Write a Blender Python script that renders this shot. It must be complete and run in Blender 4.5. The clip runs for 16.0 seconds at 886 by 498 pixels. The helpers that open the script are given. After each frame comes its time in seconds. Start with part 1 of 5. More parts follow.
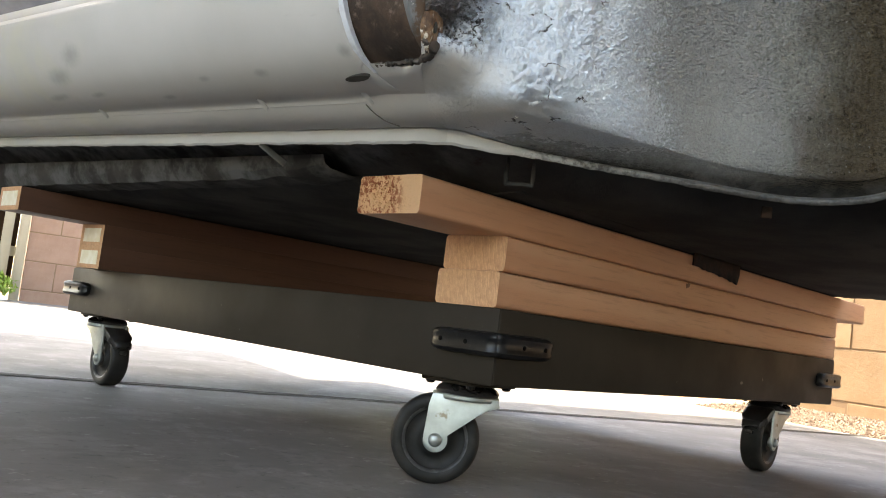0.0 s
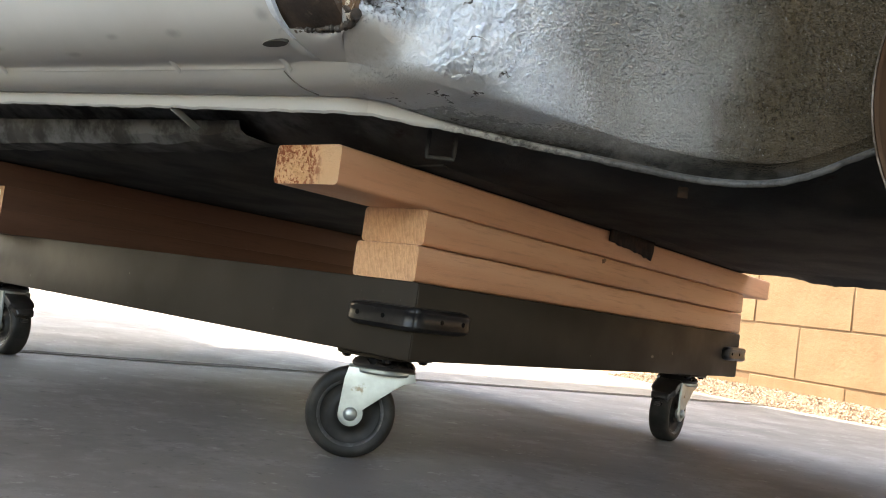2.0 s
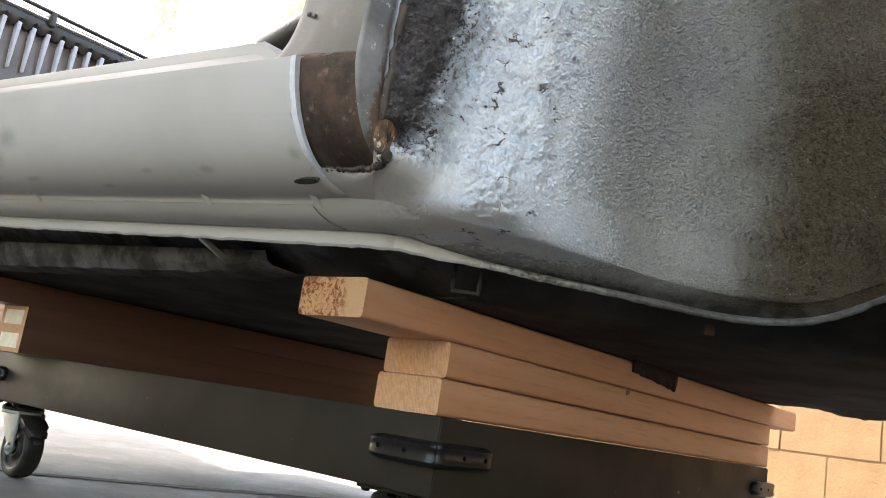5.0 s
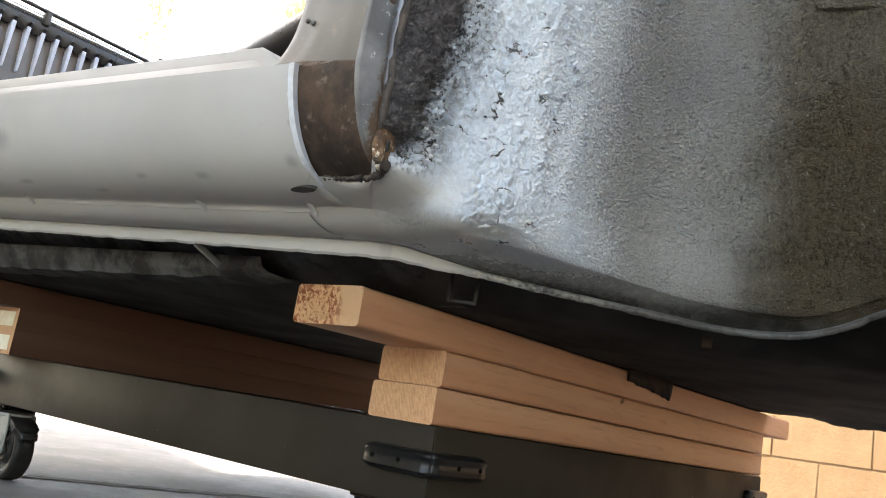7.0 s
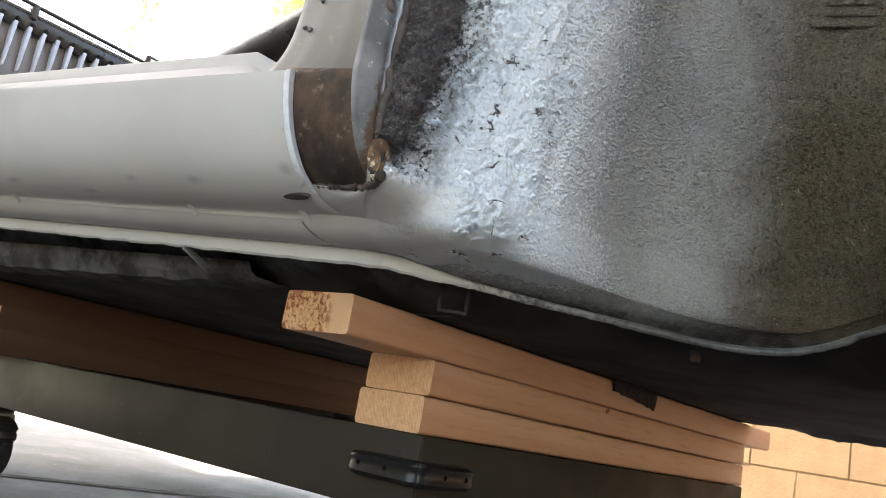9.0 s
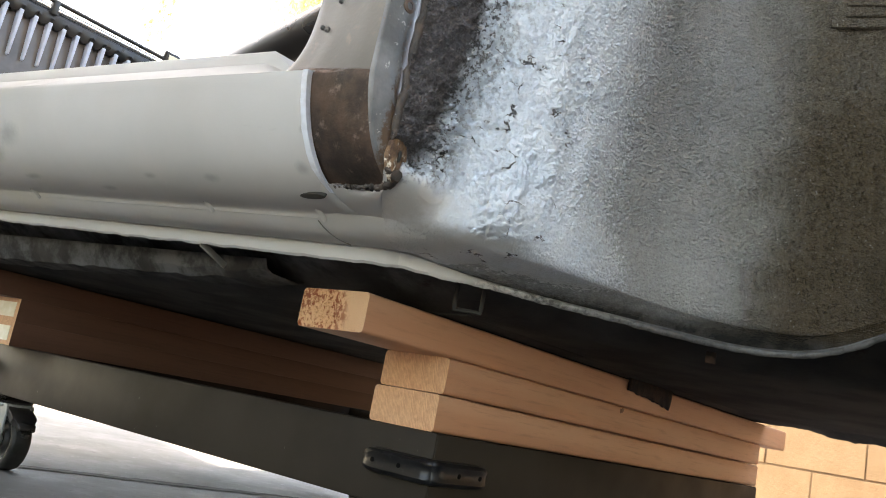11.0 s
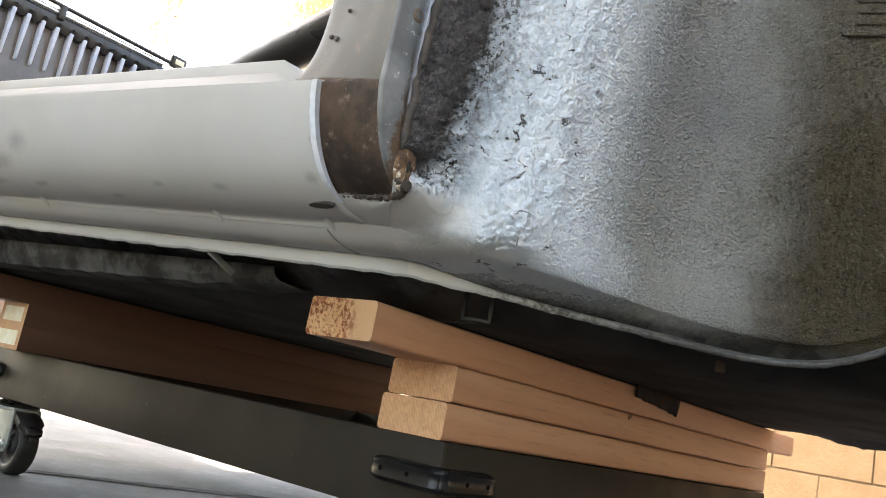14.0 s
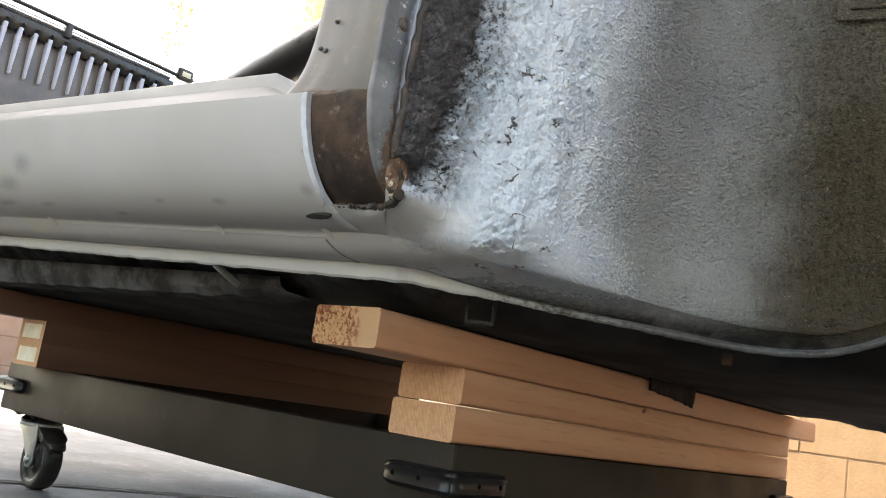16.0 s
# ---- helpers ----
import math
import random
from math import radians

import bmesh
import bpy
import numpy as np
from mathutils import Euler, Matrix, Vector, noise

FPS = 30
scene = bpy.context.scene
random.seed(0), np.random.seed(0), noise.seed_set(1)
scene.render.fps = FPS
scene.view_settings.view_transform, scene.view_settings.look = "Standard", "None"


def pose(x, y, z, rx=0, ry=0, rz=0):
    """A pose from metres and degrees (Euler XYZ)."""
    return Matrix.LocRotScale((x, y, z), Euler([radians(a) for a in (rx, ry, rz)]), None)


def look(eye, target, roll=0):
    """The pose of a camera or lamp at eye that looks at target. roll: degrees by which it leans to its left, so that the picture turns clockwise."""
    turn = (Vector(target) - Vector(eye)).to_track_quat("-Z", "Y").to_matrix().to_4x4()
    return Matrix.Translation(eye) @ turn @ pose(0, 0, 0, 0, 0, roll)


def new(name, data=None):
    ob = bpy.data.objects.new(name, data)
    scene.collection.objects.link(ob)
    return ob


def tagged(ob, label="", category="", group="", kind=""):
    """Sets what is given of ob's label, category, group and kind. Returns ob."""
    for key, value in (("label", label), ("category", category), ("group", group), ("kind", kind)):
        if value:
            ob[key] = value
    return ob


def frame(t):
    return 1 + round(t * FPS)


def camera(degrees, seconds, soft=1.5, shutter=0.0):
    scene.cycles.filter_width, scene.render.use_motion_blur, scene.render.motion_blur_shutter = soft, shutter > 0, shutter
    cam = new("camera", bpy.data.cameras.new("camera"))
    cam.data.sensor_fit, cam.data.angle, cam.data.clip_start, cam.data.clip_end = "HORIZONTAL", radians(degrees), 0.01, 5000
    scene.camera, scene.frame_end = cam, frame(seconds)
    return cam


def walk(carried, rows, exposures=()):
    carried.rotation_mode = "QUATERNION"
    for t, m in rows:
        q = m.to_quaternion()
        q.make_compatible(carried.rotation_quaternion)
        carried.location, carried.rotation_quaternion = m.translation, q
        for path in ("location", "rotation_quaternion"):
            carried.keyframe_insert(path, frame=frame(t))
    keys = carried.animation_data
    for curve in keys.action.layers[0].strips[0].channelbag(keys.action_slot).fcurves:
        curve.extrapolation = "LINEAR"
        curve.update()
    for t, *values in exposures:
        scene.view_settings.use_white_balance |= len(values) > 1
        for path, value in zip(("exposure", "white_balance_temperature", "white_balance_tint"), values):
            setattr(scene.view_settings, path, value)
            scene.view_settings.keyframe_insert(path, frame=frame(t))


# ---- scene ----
cam = camera(54.4, 16.0, soft=1.0)
EXPOSURE, KELVIN = 3.39, 8900
PATH = [
    (0, (-0.682, -0.578, 0.188), (0.741, 0.816, 0.365), 7.0),
    (0.5, (-0.676, -0.578, 0.188), (0.823, 0.731, 0.388), 7.7),
    (1, (-0.678, -0.569, 0.194), (0.826, 0.727, 0.441), 8.1),
    (1.5, (-0.677, -0.569, 0.196), (0.825, 0.739, 0.376), 7.8),
    (2, (-0.674, -0.57, 0.195), (0.882, 0.681, 0.321), 7.7),
    (2.5, (-0.672, -0.57, 0.202), (0.917, 0.624, 0.424), 7.4),
    (3, (-0.672, -0.571, 0.203), (0.887, 0.655, 0.459), 7.8),
    (3.5, (-0.676, -0.57, 0.202), (0.846, 0.692, 0.503), 7.7),
    (4, (-0.675, -0.569, 0.206), (0.828, 0.708, 0.536), 8.4),
    (4.5, (-0.679, -0.564, 0.208), (0.815, 0.715, 0.57), 8.4),
    (5, (-0.681, -0.562, 0.21), (0.802, 0.724, 0.595), 8.7),
    (7.5, (-0.681, -0.555, 0.22), (0.815, 0.713, 0.609), 9.5),
    (8, (-0.68, -0.554, 0.222), (0.821, 0.709, 0.613), 9.9),
    (8.5, (-0.683, -0.55, 0.224), (0.827, 0.699, 0.623), 10.0),
    (9, (-0.686, -0.548, 0.225), (0.83, 0.695, 0.622), 10.2),
    (9.5, (-0.686, -0.549, 0.227), (0.828, 0.7, 0.614), 10.6),
    (10, (-0.687, -0.55, 0.228), (0.817, 0.711, 0.613), 10.9),
    (12.5, (-0.689, -0.547, 0.23), (0.805, 0.729, 0.605), 10.7),
    (13, (-0.688, -0.547, 0.231), (0.807, 0.726, 0.608), 10.7),
    (13.5, (-0.689, -0.547, 0.232), (0.805, 0.728, 0.609), 10.8),
    (14, (-0.691, -0.545, 0.235), (0.799, 0.734, 0.614), 10.9),
    (14.5, (-0.692, -0.547, 0.237), (0.786, 0.746, 0.616), 11.1),
    (15, (-0.693, -0.546, 0.238), (0.774, 0.758, 0.624), 11.0),
    (15.5, (-0.69, -0.549, 0.24), (0.77, 0.757, 0.642), 10.4),
    (16, (-0.683, -0.561, 0.245), (0.779, 0.755, 0.607), 8.7),
]
walk(cam, [(t, look(eye, target, roll)) for t, eye, target, roll in PATH], exposures=[(0, EXPOSURE, KELVIN, 10), (1.5, EXPOSURE + 0.1, KELVIN, 10), (2.5, EXPOSURE + 0.22, KELVIN, 10), (3.5, EXPOSURE + 0.22, KELVIN, 10), (4.5, EXPOSURE + 0.2, KELVIN, 10), (5, EXPOSURE, KELVIN, 10), (7.5, EXPOSURE + 0.05, KELVIN, 10), (14.5, EXPOSURE + 0.05, KELVIN, 10), (16, EXPOSURE - 0.08, KELVIN, 10)])

# ---- light ----
SUN_AZ, SUN_EL = 97.0, 60.0        # the sun stands high beyond the car
world = bpy.data.worlds.new("daylight")
scene.world = world
world.use_nodes = True
sky = world.node_tree.nodes.new("ShaderNodeTexSky")
sky.sky_type, sky.sun_disc = "NISHITA", False
sky.sun_elevation, sky.sun_rotation = radians(SUN_EL), radians(90 - SUN_AZ)
sky.dust_density = 2.0
world.node_tree.links.new(sky.outputs[0], world.node_tree.nodes["Background"].inputs[0])
world.node_tree.nodes["Background"].inputs[1].default_value = 0.15
sun = new("sun", bpy.data.lights.new("sun", "SUN"))
sun.data.energy, sun.data.angle, sun.data.color = 2.0, radians(0.5), (1, 0.97, 0.93)
sun.matrix_world = look((10 * math.cos(radians(SUN_AZ)) * math.cos(radians(SUN_EL)), 10 * math.sin(radians(SUN_AZ)) * math.cos(radians(SUN_EL)), 10 * math.sin(radians(SUN_EL))), (0, 0, 0))


# ---- materials ----
class Mat:
    """A small builder for procedural materials in object space."""

    def __init__(self, name, rough=0.6, metal=0.0, spec=0.5):
        self.m = bpy.data.materials.new(name)
        self.m.use_nodes = True
        self.t = self.m.node_tree
        self.b = self.t.nodes["Principled BSDF"]
        self.b.inputs["Roughness"].default_value = rough
        self.b.inputs["Metallic"].default_value = metal
        self.b.inputs["Specular IOR Level"].default_value = spec
        self.co = self.t.nodes.new("ShaderNodeTexCoord").outputs["Object"]

    def link(self, a, b):
        self.t.links.new(a, b)

    def put(self, a, socket):
        if isinstance(a, (int, float)):
            socket.default_value = a
        elif isinstance(a, tuple):
            socket.default_value = (*a, 1) if len(a) == 3 and socket.type == "RGBA" else a
        else:
            self.link(a, socket)

    def mapped(self, scale, rot=(0, 0, 0)):
        n = self.t.nodes.new("ShaderNodeMapping")
        n.inputs["Scale"].default_value = scale
        n.inputs["Rotation"].default_value = [radians(a) for a in rot]
        self.link(self.co, n.inputs["Vector"])
        return n.outputs[0]

    def noise(self, scale, detail=4, rough=0.55, vec=None, distort=0.0):
        n = self.t.nodes.new("ShaderNodeTexNoise")
        n.inputs["Scale"].default_value, n.inputs["Detail"].default_value = scale, detail
        n.inputs["Roughness"].default_value, n.inputs["Distortion"].default_value = rough, distort
        self.link(vec or self.co, n.inputs["Vector"])
        return n.outputs["Fac"]

    def cells(self, scale, vec=None, feature="F1"):
        n = self.t.nodes.new("ShaderNodeTexVoronoi")
        n.feature = feature
        n.inputs["Scale"].default_value = scale
        self.link(vec or self.co, n.inputs["Vector"])
        return n.outputs["Distance"]

    def wave(self, scale, distort, vec, detail=3, way="DIAGONAL"):
        n = self.t.nodes.new("ShaderNodeTexWave")
        n.bands_direction = way
        n.inputs["Scale"].default_value, n.inputs["Distortion"].default_value, n.inputs["Detail"].default_value = scale, distort, detail
        self.link(vec, n.inputs["Vector"])
        return n.outputs["Fac"]

    def step(self, a, lo, hi, to=(0.0, 1.0)):
        n = self.t.nodes.new("ShaderNodeMapRange")
        n.interpolation_type = "SMOOTHSTEP"
        self.put(a, n.inputs[0])
        n.inputs[1].default_value, n.inputs[2].default_value, n.inputs[3].default_value, n.inputs[4].default_value = lo, hi, *to
        return n.outputs[0]

    def math(self, op, a, b=0.0, c=0.0):
        n = self.t.nodes.new("ShaderNodeMath")
        n.operation = op
        for k, v in enumerate((a, b, c)):
            self.put(v, n.inputs[k])
        return n.outputs[0]

    def mix(self, fac, a, b):
        n = self.t.nodes.new("ShaderNodeMix")
        n.data_type = "RGBA"
        self.put(fac, n.inputs[0]), self.put(a, n.inputs[6]), self.put(b, n.inputs[7])
        return n.outputs[2]

    def xyz(self):
        n = self.t.nodes.new("ShaderNodeSeparateXYZ")
        self.link(self.co, n.inputs[0])
        return n.outputs

    def island(self):
        return self.t.nodes.new("ShaderNodeNewGeometry").outputs["Random Per Island"]

    def each(self):
        return self.t.nodes.new("ShaderNodeObjectInfo").outputs["Random"]

    def bump(self, height, strength, distance):
        n = self.t.nodes.new("ShaderNodeBump")
        n.inputs["Strength"].default_value, n.inputs["Distance"].default_value = strength, distance
        self.link(height, n.inputs["Height"])
        old = self.b.inputs["Normal"].links
        if old:
            self.link(old[0].from_socket, n.inputs["Normal"])
        self.link(n.outputs[0], self.b.inputs["Normal"])

    def done(self, colour, rough=None, metal=None):
        self.put(colour, self.b.inputs["Base Color"])
        if rough is not None:
            self.put(rough, self.b.inputs["Roughness"])
        if metal is not None:
            self.put(metal, self.b.inputs["Metallic"])
        return self.m


def make_materials():
    out = {}
    # satin grey-beige primer with scuffs
    a = Mat("primer", 0.6, 0.0, 0.22)
    c = a.mix(a.step(a.noise(6, 5), 0.3, 0.75), (0.415, 0.407, 0.386), (0.462, 0.456, 0.440))
    c = a.mix(a.step(a.noise(26, 5, vec=a.mapped((1, 0.35, 1.6))), 0.70, 0.80, (0, 0.4)), c, (0.2, 0.2, 0.2))
    c = a.mix(a.math("MULTIPLY", a.step(a.xyz()[1], 0.28, 0.5), a.step(a.noise(22, 5), 0.42, 0.7, (0, 0.55))), c, (0.46, 0.45, 0.36))
    for sx, sy, sz, r, w in ((-0.316, 0.395, 0.436, 0.012, 1.6), (-0.307, 0.440, 0.419, 0.010, 2.5), (-0.287, 0.481, 0.404, 0.005, 5), (-0.280, 0.388, 0.400, 0.004, 4), (-0.272, 0.172, 0.397, 0.0035, 2.5), (-0.266, 0.083, 0.394, 0.0045, 2.2),
                             (-0.259, 0.262, 0.391, 0.004, 3), (-0.268, -0.036, 0.397, 0.006, 1.2), (-0.285, -0.046, 0.422, 0.003, 1), (-0.2440, -0.062, 0.3885, 0.0045, 2.5)):
        n = a.t.nodes.new("ShaderNodeVectorMath")
        n.operation = "DISTANCE"
        a.link(a.mapped((1, 1 / w, 1)), n.inputs[0])
        n.inputs[1].default_value = (sx, sy / w, sz)
        d = a.math("ADD", n.outputs["Value"], a.math("MULTIPLY", a.math("SUBTRACT", a.noise(120, 5, 0.7), 0.5), r))
        c = a.mix(a.step(d, r * 0.1, r * 1.5, (0.45, 0)), c, (0.15, 0.15, 0.14))
    a.bump(a.noise(420, 2), 0.12, 0.0006)
    out["primer"] = a.done(c, a.step(a.noise(14, 4), 0.3, 0.7, (0.55, 0.7)))
    # darker copy of the primer: the pillar's shade put into its colour
    a = Mat("dim_primer", 0.5)
    c = a.mix(a.step(a.noise(9, 5), 0.3, 0.75), (0.093, 0.088, 0.075), (0.130, 0.124, 0.107))
    c = a.mix(a.step(a.noise(40, 6, 0.7), 0.58, 0.72, (0, 0.7)), c, (0.17, 0.13, 0.10))
    a.bump(a.noise(300, 3), 0.2, 0.0008)
    out["dim_primer"] = a.done(c)
    # bluish light overspray edge
    a = Mat("fresh_primer_edge", 0.5)
    c = a.mix(a.step(a.noise(90, 4), 0.4, 0.7), (0.58, 0.62, 0.67), (0.46, 0.48, 0.51))
    a.bump(a.noise(300, 3), 0.3, 0.0008)
    out["edge"] = a.done(c)
    # bare rusted steel
    a = Mat("rusted_steel", 0.55, 0.35)
    c = a.mix(a.step(a.noise(28, 6, 0.65), 0.32, 0.7), (0.028, 0.020, 0.016), (0.105, 0.066, 0.046))
    c = a.mix(a.step(a.noise(70, 5, 0.7), 0.58, 0.74), c, (0.19, 0.145, 0.115))
    c = a.mix(a.step(a.noise(13, 3), 0.62, 0.8), c, (0.19, 0.065, 0.03))
    a.bump(a.noise(160, 6, 0.7), 0.5, 0.0015)
    out["rust"] = a.done(c, a.step(a.noise(40, 4), 0.3, 0.7, (0.35, 0.7)))
    # galvanised grey strip
    a = Mat("galvanised_steel", 0.42, 0.1)
    c = a.mix(a.step(a.noise(22, 5), 0.35, 0.7), (0.080, 0.088, 0.094), (0.20, 0.212, 0.22))
    c = a.mix(a.step(a.noise(45, 6, 0.75), 0.58, 0.66), c, (0.10, 0.06, 0.04))
    c = a.mix(a.step(a.noise(90, 6, 0.75), 0.60, 0.66), c, (0.45, 0.45, 0.44))
    c = a.mix(a.step(a.math("ADD", a.xyz()[0], a.math("MULTIPLY", a.math("SUBTRACT", a.noise(50, 6, 0.75), 0.5), 0.045)), -0.270, -0.264), c, (0.085, 0.052, 0.032))
    a.bump(a.noise(120, 5), 0.4, 0.002)
    out["galvanised"] = a.done(c)
    # corroded bolt boss
    a = Mat("corroded_boss", 0.55, 0.2)
    c = a.mix(a.step(a.noise(70, 6, 0.7), 0.38, 0.62), (0.06, 0.03, 0.017), (0.22, 0.125, 0.065))
    c = a.mix(a.step(a.noise(95, 5, 0.7), 0.55, 0.62), c, (0.66, 0.60, 0.50))
    a.bump(a.noise(180, 6, 0.75), 1.0, 0.0015)
    out["boss"] = a.done(c)
    # wheelhouse: black pebbled undercoat with pale primer overspray round the corner
    a = Mat("undercoat_overspray", 0.4, 0.0, 0.9)
    x, y, z = a.xyz()
    fine = a.math("SUBTRACT", a.noise(420, 3), 0.5)
    wob = a.math("ADD", a.math("MULTIPLY", a.math("SUBTRACT", a.noise(45, 5, 0.7), 0.5), 0.018), a.math("MULTIPLY", a.math("SUBTRACT", a.noise(170, 4, 0.7), 0.5), 0.022))
    lean = a.math("MULTIPLY", a.math("SUBTRACT", a.math("MINIMUM", z, 0.515), 0.41), 0.16)
    left = a.step(a.math("SUBTRACT", a.math("ADD", x, a.math("ADD", a.math("MULTIPLY", wob, 0.75), a.math("MULTIPLY", fine, 0.010))), lean), -0.243, -0.224)
    fade = a.step(a.math("ADD", a.math("SUBTRACT", x, a.step(z, 0.36, 0.44, (0.028, 0))), a.math("ADD", a.math("MULTIPLY", wob, 0.6), a.math("MULTIPLY", fine, 0.085))), -0.146, -0.040, (1, 0))
    low = a.step(a.math("ADD", z, a.math("ADD", a.math("MULTIPLY", wob, 0.4), a.math("MULTIPLY", x, 0.08))), 0.340, 0.362)
    sill = a.step(a.math("ADD", x, a.math("MULTIPLY", wob, 0.5)), -0.163, -0.122, (1, 0))
    pale = a.math("MAXIMUM", a.math("MULTIPLY", a.math("MULTIPLY", left, fade), low), a.math("MULTIPLY", sill, a.step(z, 0.399, 0.412, (1, 0))))
    smooth = a.math("MULTIPLY", a.step(a.math("ADD", x, wob), -0.206, -0.174, (1, 0)), a.step(a.math("ADD", z, wob), 0.388, 0.408, (1, 0)))
    raw = a.math("SUBTRACT", 1.0, smooth)
    # broken crust beside the black band: unsprayed hollows
    crust = a.math("MULTIPLY", a.step(a.math("SUBTRACT", x, lean), -0.232, -0.190, (1, 0)), raw)
    hollow = a.math("MULTIPLY", a.step(a.noise(190, 5, 0.7), 0.49, 0.43), a.math("ADD", 0.03, crust))
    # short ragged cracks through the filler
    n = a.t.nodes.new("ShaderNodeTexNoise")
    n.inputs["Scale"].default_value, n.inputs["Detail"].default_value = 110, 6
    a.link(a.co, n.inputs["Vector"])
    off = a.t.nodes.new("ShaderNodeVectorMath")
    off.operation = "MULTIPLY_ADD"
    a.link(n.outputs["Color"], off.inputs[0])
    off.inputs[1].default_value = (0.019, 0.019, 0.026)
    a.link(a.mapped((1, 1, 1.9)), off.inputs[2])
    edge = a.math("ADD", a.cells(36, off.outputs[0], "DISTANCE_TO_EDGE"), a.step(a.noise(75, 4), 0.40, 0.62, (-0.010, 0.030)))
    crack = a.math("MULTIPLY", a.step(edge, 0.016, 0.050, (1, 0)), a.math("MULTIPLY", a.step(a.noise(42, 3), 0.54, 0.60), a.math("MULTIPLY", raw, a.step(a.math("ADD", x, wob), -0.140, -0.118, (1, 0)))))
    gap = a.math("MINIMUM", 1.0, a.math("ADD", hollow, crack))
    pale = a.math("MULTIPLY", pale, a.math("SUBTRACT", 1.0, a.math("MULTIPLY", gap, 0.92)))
    # the undercoat: lighter pebble tops, dark between, brown dirt low in the arch
    grain = a.cells(400, a.mapped((0.9, 0.9, 1.25)))
    tops = a.math("ADD", a.step(grain, 0.15, 0.70, (0.30, 0)), a.step(a.noise(620, 2, 0.4), 0.38, 0.64, (0, 0.7)))
    away = a.step(a.math("ADD", x, a.math("MULTIPLY", a.math("SUBTRACT", a.noise(9, 4), 0.5), 0.12)), -0.01, 0.08)
    tar = a.mix(a.step(a.noise(7, 4), 0.35, 0.7), a.mix(away, (0.222, 0.231, 0.234), (0.130, 0.126, 0.106)), a.mix(away, (0.290, 0.302, 0.306), (0.178, 0.173, 0.148)))
    dirt = a.math("MULTIPLY", a.step(a.math("ADD", a.math("SUBTRACT", x, y), a.math("MULTIPLY", a.math("SUBTRACT", a.noise(16, 4), 0.5), 0.11)), 0.305, 0.400), a.step(a.math("ADD", z, a.math("MULTIPLY", a.math("SUBTRACT", a.noise(13, 4), 0.5), 0.10)), 0.50, 0.60, (0.94, 0.62)))
    # lower wall lightened in colour for the light it catches from the floor
    lower_light = a.math("MULTIPLY", a.step(a.math("ADD", z, a.math("MULTIPLY", a.math("SUBTRACT", a.noise(10, 4), 0.5), 0.16)), 0.40, 0.53, (1, 0)), a.step(x, 0.02, 0.075, (0.75, 0.15)))
    tar = a.mix(lower_light, tar, (0.36, 0.362, 0.345))
    tar = a.mix(dirt, tar, a.mix(a.step(a.noise(40, 5, 0.7), 0.45, 0.65), (0.048, 0.034, 0.018), (0.080, 0.058, 0.031)))
    # relief put into the colour: shade between the pebbles, light on their tops
    tar = a.mix(tops, a.mix(0.14, tar, (0.012, 0.012, 0.011)), a.mix(0.06, tar, (0.5, 0.49, 0.45)))
    # pale specks painted in for glints on the grains
    tar = a.mix(a.step(a.noise(430, 2), 0.68, 0.72, (0, 0.45)), tar, (0.55, 0.54, 0.5))
    tar = a.mix(a.math("MULTIPLY", dirt, 0.6), tar, (0.062, 0.045, 0.024))
    black = a.step(a.math("SUBTRACT", a.math("ADD", x, wob), lean), -0.231, -0.219, (1, 0))
    tar = a.mix(black, tar, a.mix(a.step(a.noise(190, 4), 0.70, 0.74), a.mix(a.step(a.noise(60, 5, 0.7), 0.4, 0.65), (0.060, 0.053, 0.055), (0.118, 0.106, 0.108)), (0.40, 0.40, 0.41)))
    # shade inside the cracks and hollows, painted in near black
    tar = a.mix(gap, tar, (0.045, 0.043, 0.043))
    # rolled underside: its shade painted in as a near-black tone
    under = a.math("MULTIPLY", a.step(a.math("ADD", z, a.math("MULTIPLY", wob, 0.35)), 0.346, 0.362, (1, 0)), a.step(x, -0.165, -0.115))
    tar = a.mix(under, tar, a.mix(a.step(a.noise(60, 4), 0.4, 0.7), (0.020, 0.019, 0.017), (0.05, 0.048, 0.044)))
    white = a.mix(a.step(a.noise(24, 5), 0.3, 0.7), (0.70, 0.785, 0.875), (0.79, 0.86, 0.93))
    white = a.mix(a.math("MULTIPLY", smooth, 0.8), white, (0.68, 0.70, 0.715))
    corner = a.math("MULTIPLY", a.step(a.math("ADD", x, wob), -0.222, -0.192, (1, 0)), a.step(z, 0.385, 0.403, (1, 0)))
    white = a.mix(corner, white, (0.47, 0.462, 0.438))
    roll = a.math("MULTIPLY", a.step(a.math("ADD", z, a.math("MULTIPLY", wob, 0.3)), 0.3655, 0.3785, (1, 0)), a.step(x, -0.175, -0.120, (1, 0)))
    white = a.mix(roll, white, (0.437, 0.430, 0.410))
    grit = a.math("MULTIPLY", a.step(a.noise(520, 2, 0.5), 0.56, 0.68), raw)
    white = a.mix(a.math("MULTIPLY", grit, 0.16), white, (0.30, 0.33, 0.37))
    filler = a.math("MULTIPLY", a.step(a.math("ADD", x, wob), -0.158, -0.105, (1, 0)), a.math("SUBTRACT", 1.0, black))
    a.bump(a.math("MULTIPLY", tops, a.math("MULTIPLY", a.math("MULTIPLY", raw, a.math("SUBTRACT", 1.0, a.math("MULTIPLY", filler, 0.85))), a.math("SUBTRACT", 1.0, a.math("MULTIPLY", under, 0.8)))), 1.0, 0.0020)
    a.bump(a.math("MULTIPLY", a.noise(560, 4, 0.7), a.math("MULTIPLY", filler, raw)), 1.0, 0.0022)
